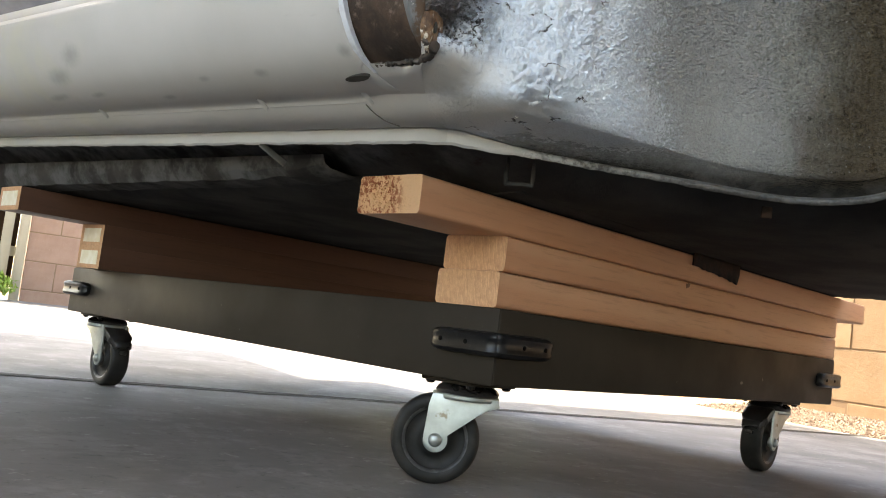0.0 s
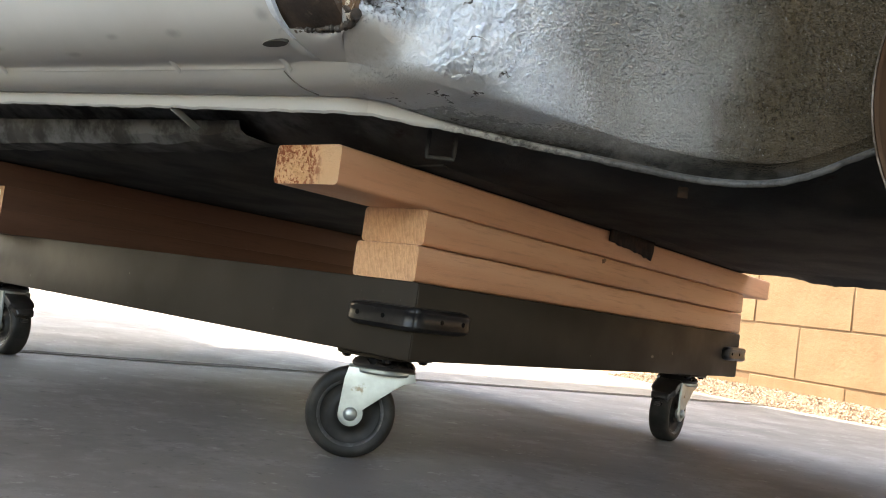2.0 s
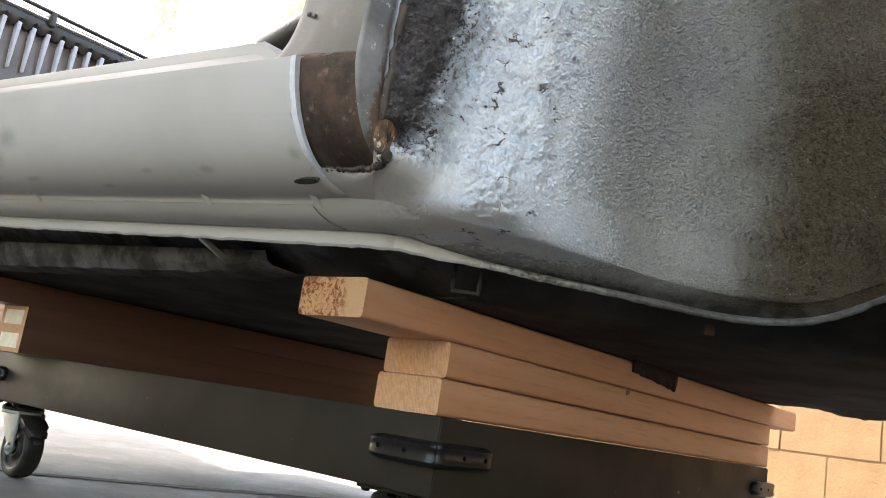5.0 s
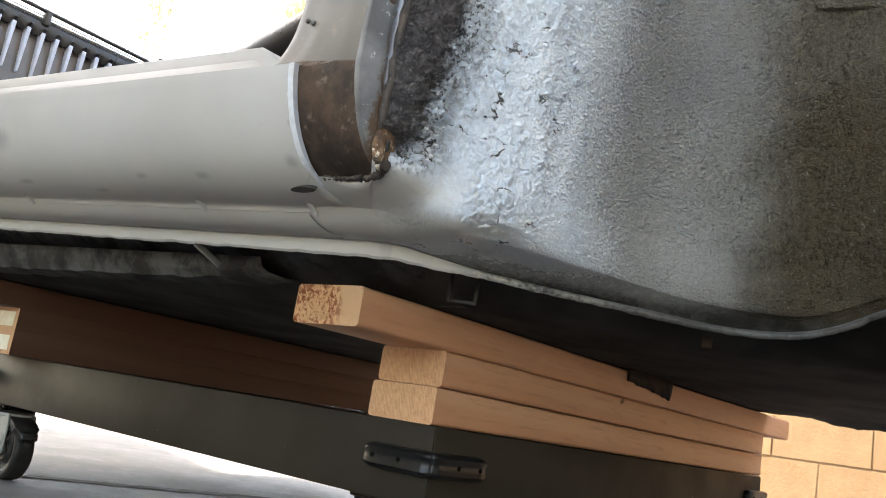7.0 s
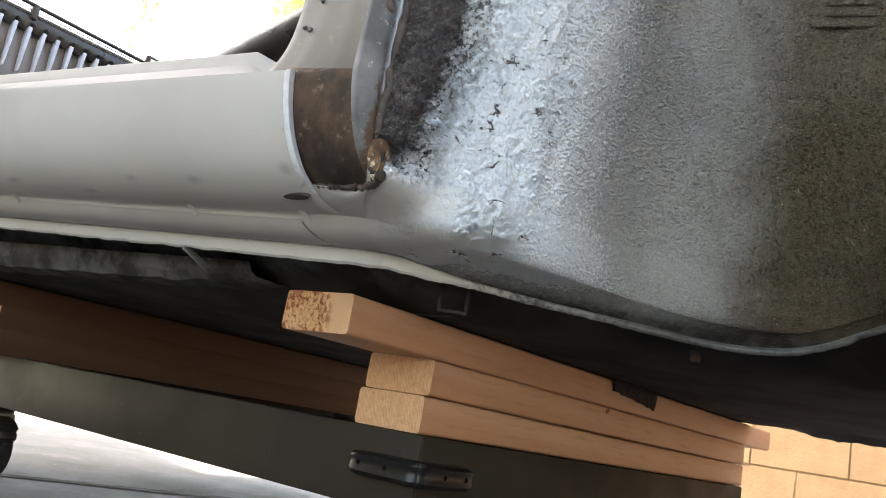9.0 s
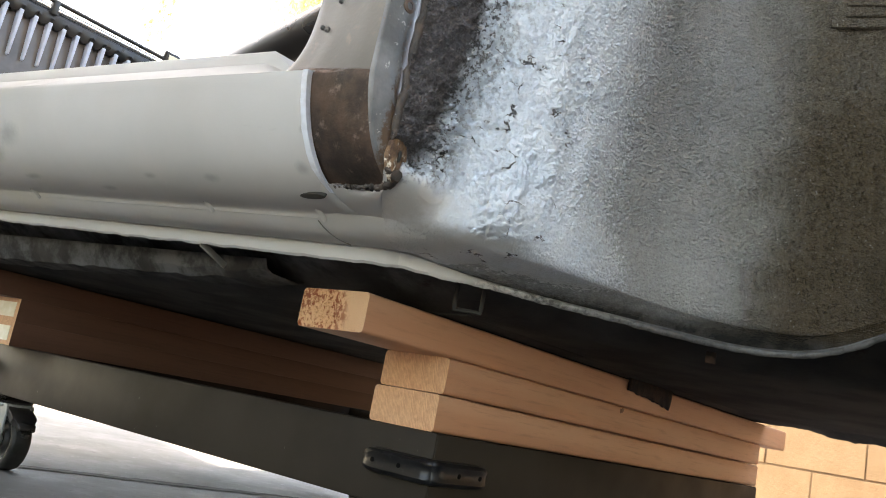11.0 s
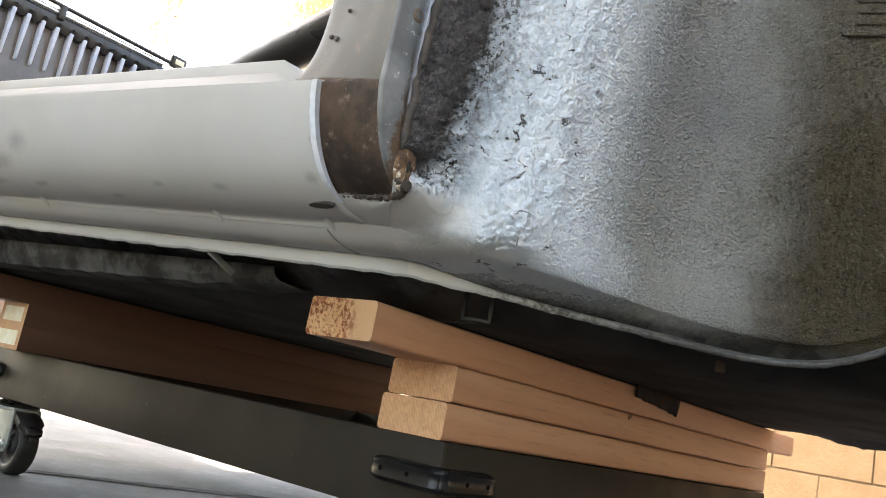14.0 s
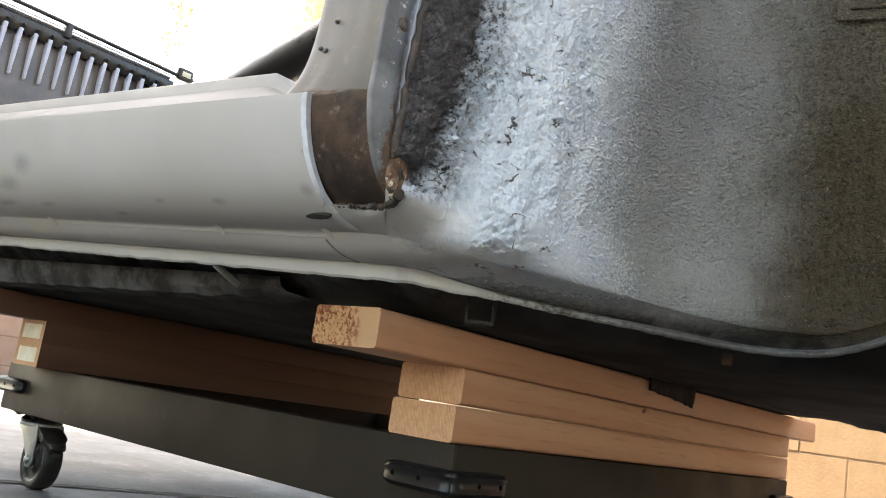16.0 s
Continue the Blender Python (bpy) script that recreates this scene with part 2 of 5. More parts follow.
    a.bump(a.math("MULTIPLY", a.noise(230, 5, 0.7), a.math("MULTIPLY", a.math("MULTIPLY", raw, a.step(filler, 0, 1, (0.35, 0.85))), a.math("SUBTRACT", 1.0, under))), 1.0, 0.0024)
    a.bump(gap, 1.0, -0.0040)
    a.link(a.math("MULTIPLY", a.step(black, 0.0, 1.0, (0.85, 0.4)), a.math("MULTIPLY", a.math("SUBTRACT", 1.0, a.math("MULTIPLY", smooth, 0.75)), a.math("SUBTRACT", 1.0, a.math("MULTIPLY", dirt, 0.6)))), a.b.inputs["Specular IOR Level"])
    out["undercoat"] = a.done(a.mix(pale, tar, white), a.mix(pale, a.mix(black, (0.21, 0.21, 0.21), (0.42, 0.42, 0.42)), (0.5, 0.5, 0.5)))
    # the arch flange's bead: pale spray that thins out along it
    a = Mat("sprayed_flange", 0.5)
    x = a.xyz()[0]
    whole = a.step(x, -0.125, -0.075, (1, 0))
    spray = a.math("MULTIPLY", a.step(x, -0.12, 0.03, (1.0, 0.12)), a.math("MAXIMUM", whole, a.step(a.noise(130, 5, 0.7), 0.30, 0.60)))
    c = a.mix(spray, (0.03, 0.029, 0.027), (0.465, 0.458, 0.436))
    a.bump(a.math("MULTIPLY", a.noise(320, 4, 0.6), a.math("SUBTRACT", 1.0, a.math("MULTIPLY", whole, 0.7))), 1.0, 0.0014)
    out["bead"] = a.done(c)
    # grimy underside
    a = Mat("grimy_underbody", 0.9)
    c = a.mix(a.step(a.noise(9, 5), 0.35, 0.68), (0.026, 0.0242, 0.0230), (0.056, 0.0525, 0.049))
    c = a.mix(a.step(a.noise(18, 6, 0.7), 0.60, 0.75), c, (0.030, 0.016, 0.010))
    gx, gy, gz = a.xyz()
    reach = a.math("ADD", a.math("ADD", gx, a.math("MULTIPLY", gy, 0.05)), a.math("MULTIPLY", a.math("SUBTRACT", a.noise(11, 4, 0.55), 0.5), 0.10))
    c = a.mix(a.math("MULTIPLY", a.step(reach, -0.115, -0.045, (1, 0)), a.step(a.noise(14, 6, 0.7), 0.40, 0.62, (0.0, 0.85))), c, (0.118, 0.118, 0.117))
    a.bump(a.noise(90, 6, 0.7), 0.5, 0.003)
    out["grime"] = a.done(c)
    a.b.inputs["Specular IOR Level"].default_value = 0.08
    a = Mat("rotten_steel", 0.8, 0.0, 0.2)
    a.bump(a.noise(150, 5, 0.7), 0.6, 0.002)
    out["rot"] = a.done(a.mix(a.step(a.noise(70, 5), 0.4, 0.65), (0.012, 0.008, 0.006), (0.035, 0.018, 0.011)))
    # seam sealer
    a = Mat("black_seam_sealer", 0.5)
    c = a.mix(a.step(a.noise(60, 5), 0.4, 0.65), (0.03, 0.024, 0.02), (0.085, 0.062, 0.048))
    c = a.mix(a.step(a.noise(260, 3), 0.68, 0.74), c, (0.4, 0.4, 0.42))
    a.bump(a.noise(150, 6, 0.75), 1.0, 0.0016)
    out["sealer"] = a.done(c)
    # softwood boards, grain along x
    # the dark second tone paints the rear stack's shade into the wood
    for name, p, q in (("pine", (0.535, 0.262, 0.144), (0.605, 0.330, 0.195)), ("shaded_pine", (0.092, 0.040, 0.023), (0.115, 0.052, 0.031))):
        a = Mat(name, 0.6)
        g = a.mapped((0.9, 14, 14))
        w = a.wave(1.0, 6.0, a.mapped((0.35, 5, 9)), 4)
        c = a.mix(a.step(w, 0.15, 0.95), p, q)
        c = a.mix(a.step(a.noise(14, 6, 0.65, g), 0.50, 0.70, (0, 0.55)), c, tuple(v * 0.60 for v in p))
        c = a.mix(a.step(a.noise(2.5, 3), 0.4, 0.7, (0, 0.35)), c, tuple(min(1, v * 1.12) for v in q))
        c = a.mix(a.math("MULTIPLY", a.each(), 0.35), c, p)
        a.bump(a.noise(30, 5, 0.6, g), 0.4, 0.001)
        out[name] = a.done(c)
    # sawn end grain: rings across y and z
    a = Mat("end_grain", 0.75)
    r = a.wave(170, 6.0, a.mapped((0, 1.0, 0.6), (12, 0, 0)), 3, "Y")
    r = a.math("ADD", a.math("MULTIPLY", r, 0.24), a.math("MULTIPLY", a.noise(150, 6, 0.7), 0.78))
    c = a.mix(a.step(r, 0.25, 0.75), (0.68, 0.39, 0.215), (0.44, 0.225, 0.115))
    a.bump(a.noise(260, 5), 0.6, 0.0015)
    out["end"] = a.done(c)
    a = Mat("torn_end_grain", 0.85)
    z = a.xyz()
    r = a.noise(190, 6, 0.75, a.mapped((0.2, 1.15, 0.95), (25, 0, 0)))
    r = a.math("ADD", r, a.math("MULTIPLY", a.math("SUBTRACT", a.noise(45, 3), 0.5), 0.35))
    c = a.mix(a.step(r, 0.49, 0.57), (0.68, 0.385, 0.195), (0.30, 0.085, 0.03))
    c = a.mix(a.step(a.math("ADD", z[1], a.math("MULTIPLY", a.noise(60, 3), 0.02)), 0.030, 0.046, (1, 0)), c, (0.66, 0.39, 0.215))
    a.bump(r, 0.9, 0.004)
    out["torn"] = a.done(c)
    a = Mat("knot_wood", 0.6)
    out["knot"] = a.done(a.mix(a.step(a.noise(120, 3), 0.4, 0.6), (0.10, 0.045, 0.02), (0.2, 0.1, 0.05)))
    a = Mat("paper_sticker", 0.7)
    out["paper"] = a.done(a.mix(a.step(a.noise(60, 4), 0.4, 0.7), (0.72, 0.66, 0.50), (0.80, 0.76, 0.64)))
    # dolly paint
    a = Mat("black_dolly_paint", 0.5, 0.0, 0.14)
    c = a.mix(a.step(a.noise(5, 4), 0.3, 0.7), (0.0198, 0.0154, 0.0113), (0.0312, 0.0245, 0.0182))
    c = a.mix(a.step(a.noise(13, 2, 0.5, a.mapped((1, 12, 3.6), (35, 0, 0))), 0.765, 0.785, (0, 0.8)), c, (0.16, 0.15, 0.13))
    c = a.mix(a.step(a.noise(70, 3, 0.6, a.mapped((1, 1.6, 1), (30, 0, 20))), 0.735, 0.76, (0, 0.7)), c, (0.14, 0.13, 0.11))
    a.bump(a.noise(60, 4), 0.12, 0.001)
    out["dolly"] = a.done(c, a.step(a.noise(9, 4), 0.3, 0.7, (0.52, 0.68)))
    a = Mat("black_rubber", 0.34, 0.0, 0.32)
    c = a.mix(a.step(a.noise(45, 5), 0.45, 0.72), (0.004, 0.004, 0.0045), (0.012, 0.012, 0.0125))
    c = a.mix(a.step(a.noise(130, 6, 0.75), 0.56, 0.68, (0, 0.6)), c, (0.038, 0.038, 0.039))
    a.bump(a.noise(120, 4), 0.3, 0.001)
    out["rubber"] = a.done(c)
    a = Mat("zinc_plate", 0.42, 0.8)
    c = a.mix(a.step(a.noise(25, 5), 0.35, 0.7), (0.30, 0.325, 0.31), (0.43, 0.455, 0.44))
    c = a.mix(a.step(a.noise(70, 5), 0.66, 0.76), c, (0.2, 0.17, 0.13))
    a.bump(a.noise(200, 3), 0.1, 0.0006)
    out["zinc"] = a.done(c)
    a = Mat("dusty_tyre", 0.6, 0.0, 0.25)
    c = a.mix(a.step(a.noise(30, 5), 0.35, 0.7), (0.010, 0.0095, 0.009), (0.028, 0.0265, 0.024))
    a.bump(a.noise(150, 4), 0.3, 0.001)
    out["tyre"] = a.done(c)
    a = Mat("scuffed_rubber", 0.5)
    out["scuff"] = a.done(a.mix(a.step(a.noise(40, 5, 0.7), 0.35, 0.65), (0.016, 0.016, 0.016), (0.085, 0.085, 0.084)))
    a = Mat("dark_bolt", 0.45, 0.7)
    out["bolt"] = a.done(a.mix(a.noise(90, 3), (0.08, 0.08, 0.08), (0.2, 0.19, 0.18)))
    # concrete
    for name, p, q in (("garage_concrete", (0.123, 0.128, 0.132), (0.186, 0.193, 0.199)), ("drive_concrete", (0.148, 0.149, 0.146), (0.212, 0.213, 0.208))):
        a = Mat(name, 0.75, 0.0, 0.06 if name == "garage_concrete" else 0.4)
        c = a.mix(a.step(a.noise(1.6, 6, 0.6), 0.3, 0.7), p, q)
        c = a.mix(a.step(a.noise(11, 6, 0.7), 0.50, 0.72, (0, 0.5)), c, tuple(v * 1.3 for v in q))
        c = a.mix(a.step(a.noise(3.0, 7, 0.7), 0.48, 0.64, (0, 0.4)), c, tuple(v * 0.75 for v in p))
        c = a.mix(a.step(a.noise(6.5, 7, 0.75), 0.52, 0.62, (0, 0.35)), c, tuple(v * 1.3 for v in q))
        c = a.mix(a.step(a.noise(55, 5, 0.7), 0.58, 0.70, (0, 0.55)), c, tuple(v * 0.55 for v in p))
        c = a.mix(a.step(a.noise(30, 6, 0.75), 0.60, 0.66, (0, 0.6)), c, tuple(v * 1.45 for v in q))
        a.bump(a.noise(120, 5), 0.25, 0.0015)
        out[name] = a.done(c, a.step(a.noise(5, 4), 0.35, 0.7, (0.65, 0.8)))
    a = Mat("joint_dirt_and_holes", 0.9)
    out["joint"] = a.done(a.mix(a.noise(40, 4), (0.012, 0.011, 0.01), (0.04, 0.036, 0.03)))
    # split-face garden blocks
    for name, p, q in (("tan_block", (0.235, 0.153, 0.086), (0.29, 0.195, 0.116)), ("pink_block", (0.32, 0.20, 0.148), (0.39, 0.26, 0.20))):
        a = Mat(name, 0.88)
        c = a.mix(a.step(a.noise(9, 6, 0.65), 0.3, 0.7), p, q)
        c = a.mix(a.step(a.noise(60, 4, 0.7), 0.64, 0.72), c, tuple(v * 1.3 for v in q))
        c = a.mix(a.step(a.noise(38, 4, 0.7), 0.68, 0.74), c, tuple(v * 0.55 for v in p))
        c = a.mix(a.math("MULTIPLY", a.each(), 0.4), c, tuple(v * 0.86 for v in p))
        a.bump(a.noise(70, 6, 0.7), 0.4, 0.004)
        out[name] = a.done(c)
    a = Mat("dark_hole", 0.9, 0.0, 0.05)
    out["hole"] = a.done((0.003, 0.003, 0.003))
    a = Mat("block_mortar", 0.9)
    a.bump(a.noise(90, 5), 0.4, 0.003)
    out["mortar"] = a.done(a.mix(a.noise(20, 4), (0.185, 0.118, 0.068), (0.235, 0.155, 0.094)))
    a = Mat("landscape_gravel", 0.85)
    c = a.mix(a.island(), (0.14, 0.092, 0.066), (0.23, 0.172, 0.130))
    out["gravel"] = a.done(a.mix(a.step(a.noise(30, 3), 0.4, 0.7, (0, 0.4)), c, (0.28, 0.24, 0.20)))
    a = Mat("dry_soil", 0.95)
    a.bump(a.noise(12, 6), 0.5, 0.02)
    out["soil"] = a.done(a.mix(a.step(a.noise(3, 6), 0.3, 0.7), (0.30, 0.21, 0.14), (0.42, 0.31, 0.22)))
    a = Mat("stucco", 0.9)
    a.bump(a.noise(90, 4), 0.3, 0.003)
    out["stucco"] = a.done(a.mix(a.step(a.noise(3, 5), 0.3, 0.7), (0.30, 0.275, 0.235), (0.36, 0.335, 0.29)))
    a = Mat("roof_boards", 0.8)
    out["boards"] = a.done(a.mix(a.step(a.noise(12, 5, 0.6, a.mapped((1, 12, 1))), 0.3, 0.7), (0.16, 0.125, 0.09), (0.23, 0.185, 0.14)))
    a = Mat("black_plastic", 0.32)
    c = a.mix(a.step(a.noise(6, 4), 0.35, 0.7), (0.012, 0.011, 0.011), (0.03, 0.026, 0.024))
    out["plastic"] = a.done(c, a.step(a.noise(10, 4), 0.3, 0.7, (0.22, 0.42)))
    # black bin body lifted to brown in colour for its reflections
    a = Mat("brown_bin_plastic", 0.24)
    out["bin"] = a.done(a.mix(a.step(a.noise(7, 5), 0.3, 0.7), (0.075, 0.060, 0.050), (0.19, 0.157, 0.135)))
    # bin ribs coloured pale bluish: their gloss highlight painted in
    a = Mat("rib_highlight", 0.35)
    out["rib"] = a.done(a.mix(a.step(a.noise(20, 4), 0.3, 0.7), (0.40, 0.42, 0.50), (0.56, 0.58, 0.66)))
    a = Mat("worn_steel_edge", 0.22, 0.9)
    out["steel"] = a.done(a.mix(a.noise(60, 4), (0.62, 0.62, 0.62), (0.82, 0.82, 0.82)))
    a = Mat("worn_drum_lip", 0.5, 0.3)
    out["lip"] = a.done(a.mix(a.step(a.noise(40, 5, 0.7), 0.4, 0.65), (0.07, 0.05, 0.035), (0.30, 0.26, 0.22)))
    a = Mat("brown_drum", 0.8, 0.0, 0.05)
    c = a.mix(a.step(a.noise(5, 5), 0.3, 0.7), (0.034, 0.020, 0.012), (0.062, 0.037, 0.023))
    a.bump(a.noise(60, 5), 0.15, 0.001)
    out["drum"] = a.done(c)
    a = Mat("weathered_cream_paint", 0.6)
    out["white"] = a.done(a.mix(a.noise(14, 4), (0.33, 0.29, 0.215), (0.42, 0.375, 0.285)))
    for key, name, p, q in (("leaf", "sunlit_leaves", (0.36, 0.31, 0.19), (0.55, 0.50, 0.34)), ("yellow", "yellow_blossom", (0.66, 0.62, 0.36), (0.78, 0.74, 0.5))):
        a = Mat(name, 0.6)
        c = a.mix(a.island(), p, q)
        thin = a.t.nodes.new("ShaderNodeBsdfTranslucent")
        both = a.t.nodes.new("ShaderNodeMixShader")
        both.inputs[0].default_value = 0.7
        a.link(c, thin.inputs[0])
        a.link(a.b.outputs[0], both.inputs[1])
        a.link(thin.outputs[0], both.inputs[2])
        a.link(both.outputs[0], a.t.nodes["Material Output"].inputs[0])
        out[key] = a.done(c)
    a = Mat("lime_leaves", 0.6)
    out["lime"] = a.done(a.mix(a.island(), (0.12, 0.22, 0.03), (0.26, 0.38, 0.06)))
    a = Mat("bark", 0.9)
    a.bump(a.noise(40, 5, 0.7, a.mapped((1, 1, 0.2))), 0.6, 0.01)
    out["bark"] = a.done(a.mix(a.noise(20, 5), (0.7, 0.65, 0.55), (0.8, 0.75, 0.66)))
    return out


M = make_materials()


# ---- mesh helpers ----
def mesh_object(name, bm, material, smooth=None):
    me = bpy.data.meshes.new(name)
    bmesh.ops.recalc_face_normals(bm, faces=bm.faces)
    bm.to_mesh(me)
    bm.free()
    for m in material if isinstance(material, (list, tuple)) else (material,):
        me.materials.append(m)
    if smooth is not None:
        me.shade_smooth()
        me.set_sharp_from_angle(angle=radians(smooth))
    return new(name, me)


def part(name, bm, material, parent, label="", smooth=40):
    ob = mesh_object(name, bm, material, smooth)
    ob.parent = parent
    if label:
        ob["label"] = label
    return ob


def thing(name, label, category, at=(0, 0, 0), group="", kind=""):
    ob = new(name)
    ob.matrix_world = at if isinstance(at, Matrix) else Matrix.Translation(at)
    ob.empty_display_size = 0.05
    return tagged(ob, label, category, group, kind)


def box(x0, y0, z0, x1, y1, z1, bevel=0.0, seg=2, bm=None, m=None):
    bm = bm or bmesh.new()
    r = bmesh.ops.create_cube(bm, size=1)
    vs = r["verts"]
    bmesh.ops.scale(bm, vec=(x1 - x0, y1 - y0, z1 - z0), verts=vs)
    bmesh.ops.translate(bm, vec=((x0 + x1) / 2, (y0 + y1) / 2, (z0 + z1) / 2), verts=vs)
    if bevel:
        es = {e for v in vs for e in v.link_edges}
        r = bmesh.ops.bevel(bm, geom=list(es), offset=bevel, segments=seg, affect="EDGES", profile=0.5)
        vs = list({v for f in r["faces"] for v in f.verts} | {v for v in vs if v.is_valid})
    if m is not None:
        bmesh.ops.transform(bm, matrix=m, verts=[v for v in bm.verts] if len(bm.verts) == len(vs) else vs)
    return bm


def turned(profile, axis="x", seg=40, closed=False, bm=None, m=None):
    """A surface of revolution; profile rows: along the axis, radius."""
    bm = bm or bmesh.new()
    rings = []
    for h, r in profile:
        ring = []
        for k in range(seg):
            a = math.tau * k / seg
            p = {"x": (h, r * math.cos(a), r * math.sin(a)), "y": (r * math.cos(a), h, r * math.sin(a)), "z": (r * math.cos(a), r * math.sin(a), h)}[axis]
            ring.append(bm.verts.new(m @ Vector(p) if m is not None else p))
        rings.append(ring)
    pairs = list(zip(rings, rings[1:])) + ([(rings[-1], rings[0])] if closed else [])
    for p, q in pairs:
        for k in range(seg):
            bm.faces.new((p[k], p[(k + 1) % seg], q[(k + 1) % seg], q[k]))
    if not closed:
        bm.faces.new(rings[0]), bm.faces.new(rings[-1])
    return bm


def tube(points, radius, seg=12, bm=None):
    bm = bm or bmesh.new()
    pts = [Vector(p) for p in points]
    rings = []
    for k, p in enumerate(pts):
        d = (pts[min(k + 1, len(pts) - 1)] - pts[max(k - 1, 0)]).normalized()
        u = d.cross(Vector((0.31, 0.2, 0.93))).normalized()
        v = d.cross(u)
        r = radius[k] if isinstance(radius, (list, tuple)) else radius
        rings.append([bm.verts.new(p + (u * math.cos(math.tau * j / seg) + v * math.sin(math.tau * j / seg)) * r) for j in range(seg)])
    for p, q in zip(rings, rings[1:]):
        for j in range(seg):
            bm.faces.new((p[j], p[(j + 1) % seg], q[(j + 1) % seg], q[j]))
    bm.faces.new(rings[0]), bm.faces.new(rings[-1])
    return bm


def grid(rows):
    """Rows of equally many points, joined into a sheet."""
    bm = bmesh.new()
    vs = [[bm.verts.new(p) for p in row] for row in rows]
    for a, b in zip(vs, vs[1:]):
        for k in range(len(a) - 1):
            bm.faces.new((a[k], a[k + 1], b[k + 1], b[k]))
    return bm


def spline(ctrl, n):
    """A smooth line of n points through the controls."""
    c = np.array(ctrl, float)
    out = []
    for u in np.linspace(0, len(c) - 1, n):
        k = min(int(u), len(c) - 2)
        f = u - k
        p0, p1, p2, p3 = c[max(k - 1, 0)], c[k], c[k + 1], c[min(k + 2, len(c) - 1)]
        out.append(0.5 * (2 * p1 + (p2 - p0) * f + (2 * p0 - 5 * p1 + 4 * p2 - p3) * f * f + (3 * p1 - p0 - 3 * p2 + p3) * f ** 3))
    return np.array(out)


def thick(ob, t, offset=1.0):
    m = ob.modifiers.new("sheet", "SOLIDIFY")
    m.thickness, m.offset = t, offset
    return ob


def fbm(p, scale, octaves=4):
    return noise.fractal(Vector(p) * scale, 1.0, 2.0, octaves)


# ---- the site: floor, drive, gravel, garden walls, unseen blockers ----
FLOOR = 0.006
E1, E2 = Vector((0.956, -0.29, 0)).normalized(), Vector((0.29, 0.956, 0)).normalized()
SITE = Matrix(((E1.x, E2.x, 0, 0), (E1.y, E2.y, 0, 0), (0, 0, 1, 0), (0, 0, 0, 1)))
SEAM = 0.985            # the slab joint lies along E1 at this distance along E2


def site_box(name, a0, b0, z0, a1, b1, z1, material, bevel=0.0):
    ob = mesh_object(name, box(a0, b0, z0, a1, b1, z1, bevel), material, 30)
    ob.matrix_world = SITE
    return ob


tagged(site_box("ground", -400, -400, -0.3, 400, 400, -0.06, M["soil"]), "dry bare soil round the drive", "ground", kind="structure")
FALL = 0.0115           # the garage slab falls towards the joint


def floor_at(x, y):
    """The slab's height at a point of the plan."""
    return FLOOR + FALL * max(0.0, SEAM - (x * E2.x + y * E2.y))


slab = site_box("floor", -6, -5, -0.06, 2.06, SEAM - 0.002, FLOOR, M["garage_concrete"], 0.004)
for v in slab.data.vertices:
    if v.co.z > 0:
        v.co.z += FALL * (SEAM - v.co.y)
tagged(slab, "dusty blue-grey concrete garage slab", "floor", kind="structure")
tagged(site_box("driveway", -6, SEAM + 0.002, -0.06, 2.55, 6.2, FLOOR, M["drive_concrete"], 0.004), "pale sunlit concrete driveway slab", "driveway", kind="structure")


def slab_joint():
    rnd = random.Random(21)
    rows = []
    for k in range(321):
        a = -1.6 + 4.15 * k / 320
        w0, w1 = 0.010 + 0.008 * rnd.random() + 0.006 * noise.noise(Vector((a * 5, 0, 0))), 0.012 + 0.010 * rnd.random() + 0.008 * noise.noise(Vector((a * 3, 5, 0)))
        rows.append([(a, SEAM - w0, FLOOR + 0.0022), (a, SEAM, FLOOR + 0.0016), (a, SEAM + w1, FLOOR + 0.0022)])
    ob = mesh_object("trim_joint", grid(rows), M["joint"])
    ob.matrix_world = SITE
    return tagged(ob, "dirt-filled ragged slab joint", "joint", kind="structure")


slab_joint()


def gravel_bed(name, a0, a1, b0, b1, count, seed):
    rnd = random.Random(seed)
    verts, faces = [], []
    for _ in range(count):
        a, b = rnd.uniform(a0, a1), rnd.uniform(b0, b1)
        rise = (a - a0) / (a1 - a0) if a1 - a0 < b1 - b0 else (b - b0) / (b1 - b0)
        s = 0.0025 + 0.0085 * rnd.random() ** 2
        c = Vector((a, b, FLOOR - 0.004 + 0.034 * rise + s * 0.2))
        q = Euler((rnd.uniform(0, 6), rnd.uniform(0, 6), rnd.uniform(0, 6))).to_matrix()
        k = len(verts)
        for d in ((1, 0, 0), (-1, 0, 0), (0, 1, 0), (0, -1, 0), (0, 0, 1), (0, 0, -1)):
            verts.append(c + q @ (Vector(d) * s * rnd.uniform(0.55, 1.2)))
        for i in (0, 1):
            for j in (2, 3):
                for l in (4, 5):
                    faces.append((k + i, k + j, k + l))
    me = bpy.data.meshes.new(name)
    me.from_pydata(verts, [], faces)
    me.materials.append(M["gravel"])
    ob = new(name, me)
    ob.matrix_world = SITE
    return ob


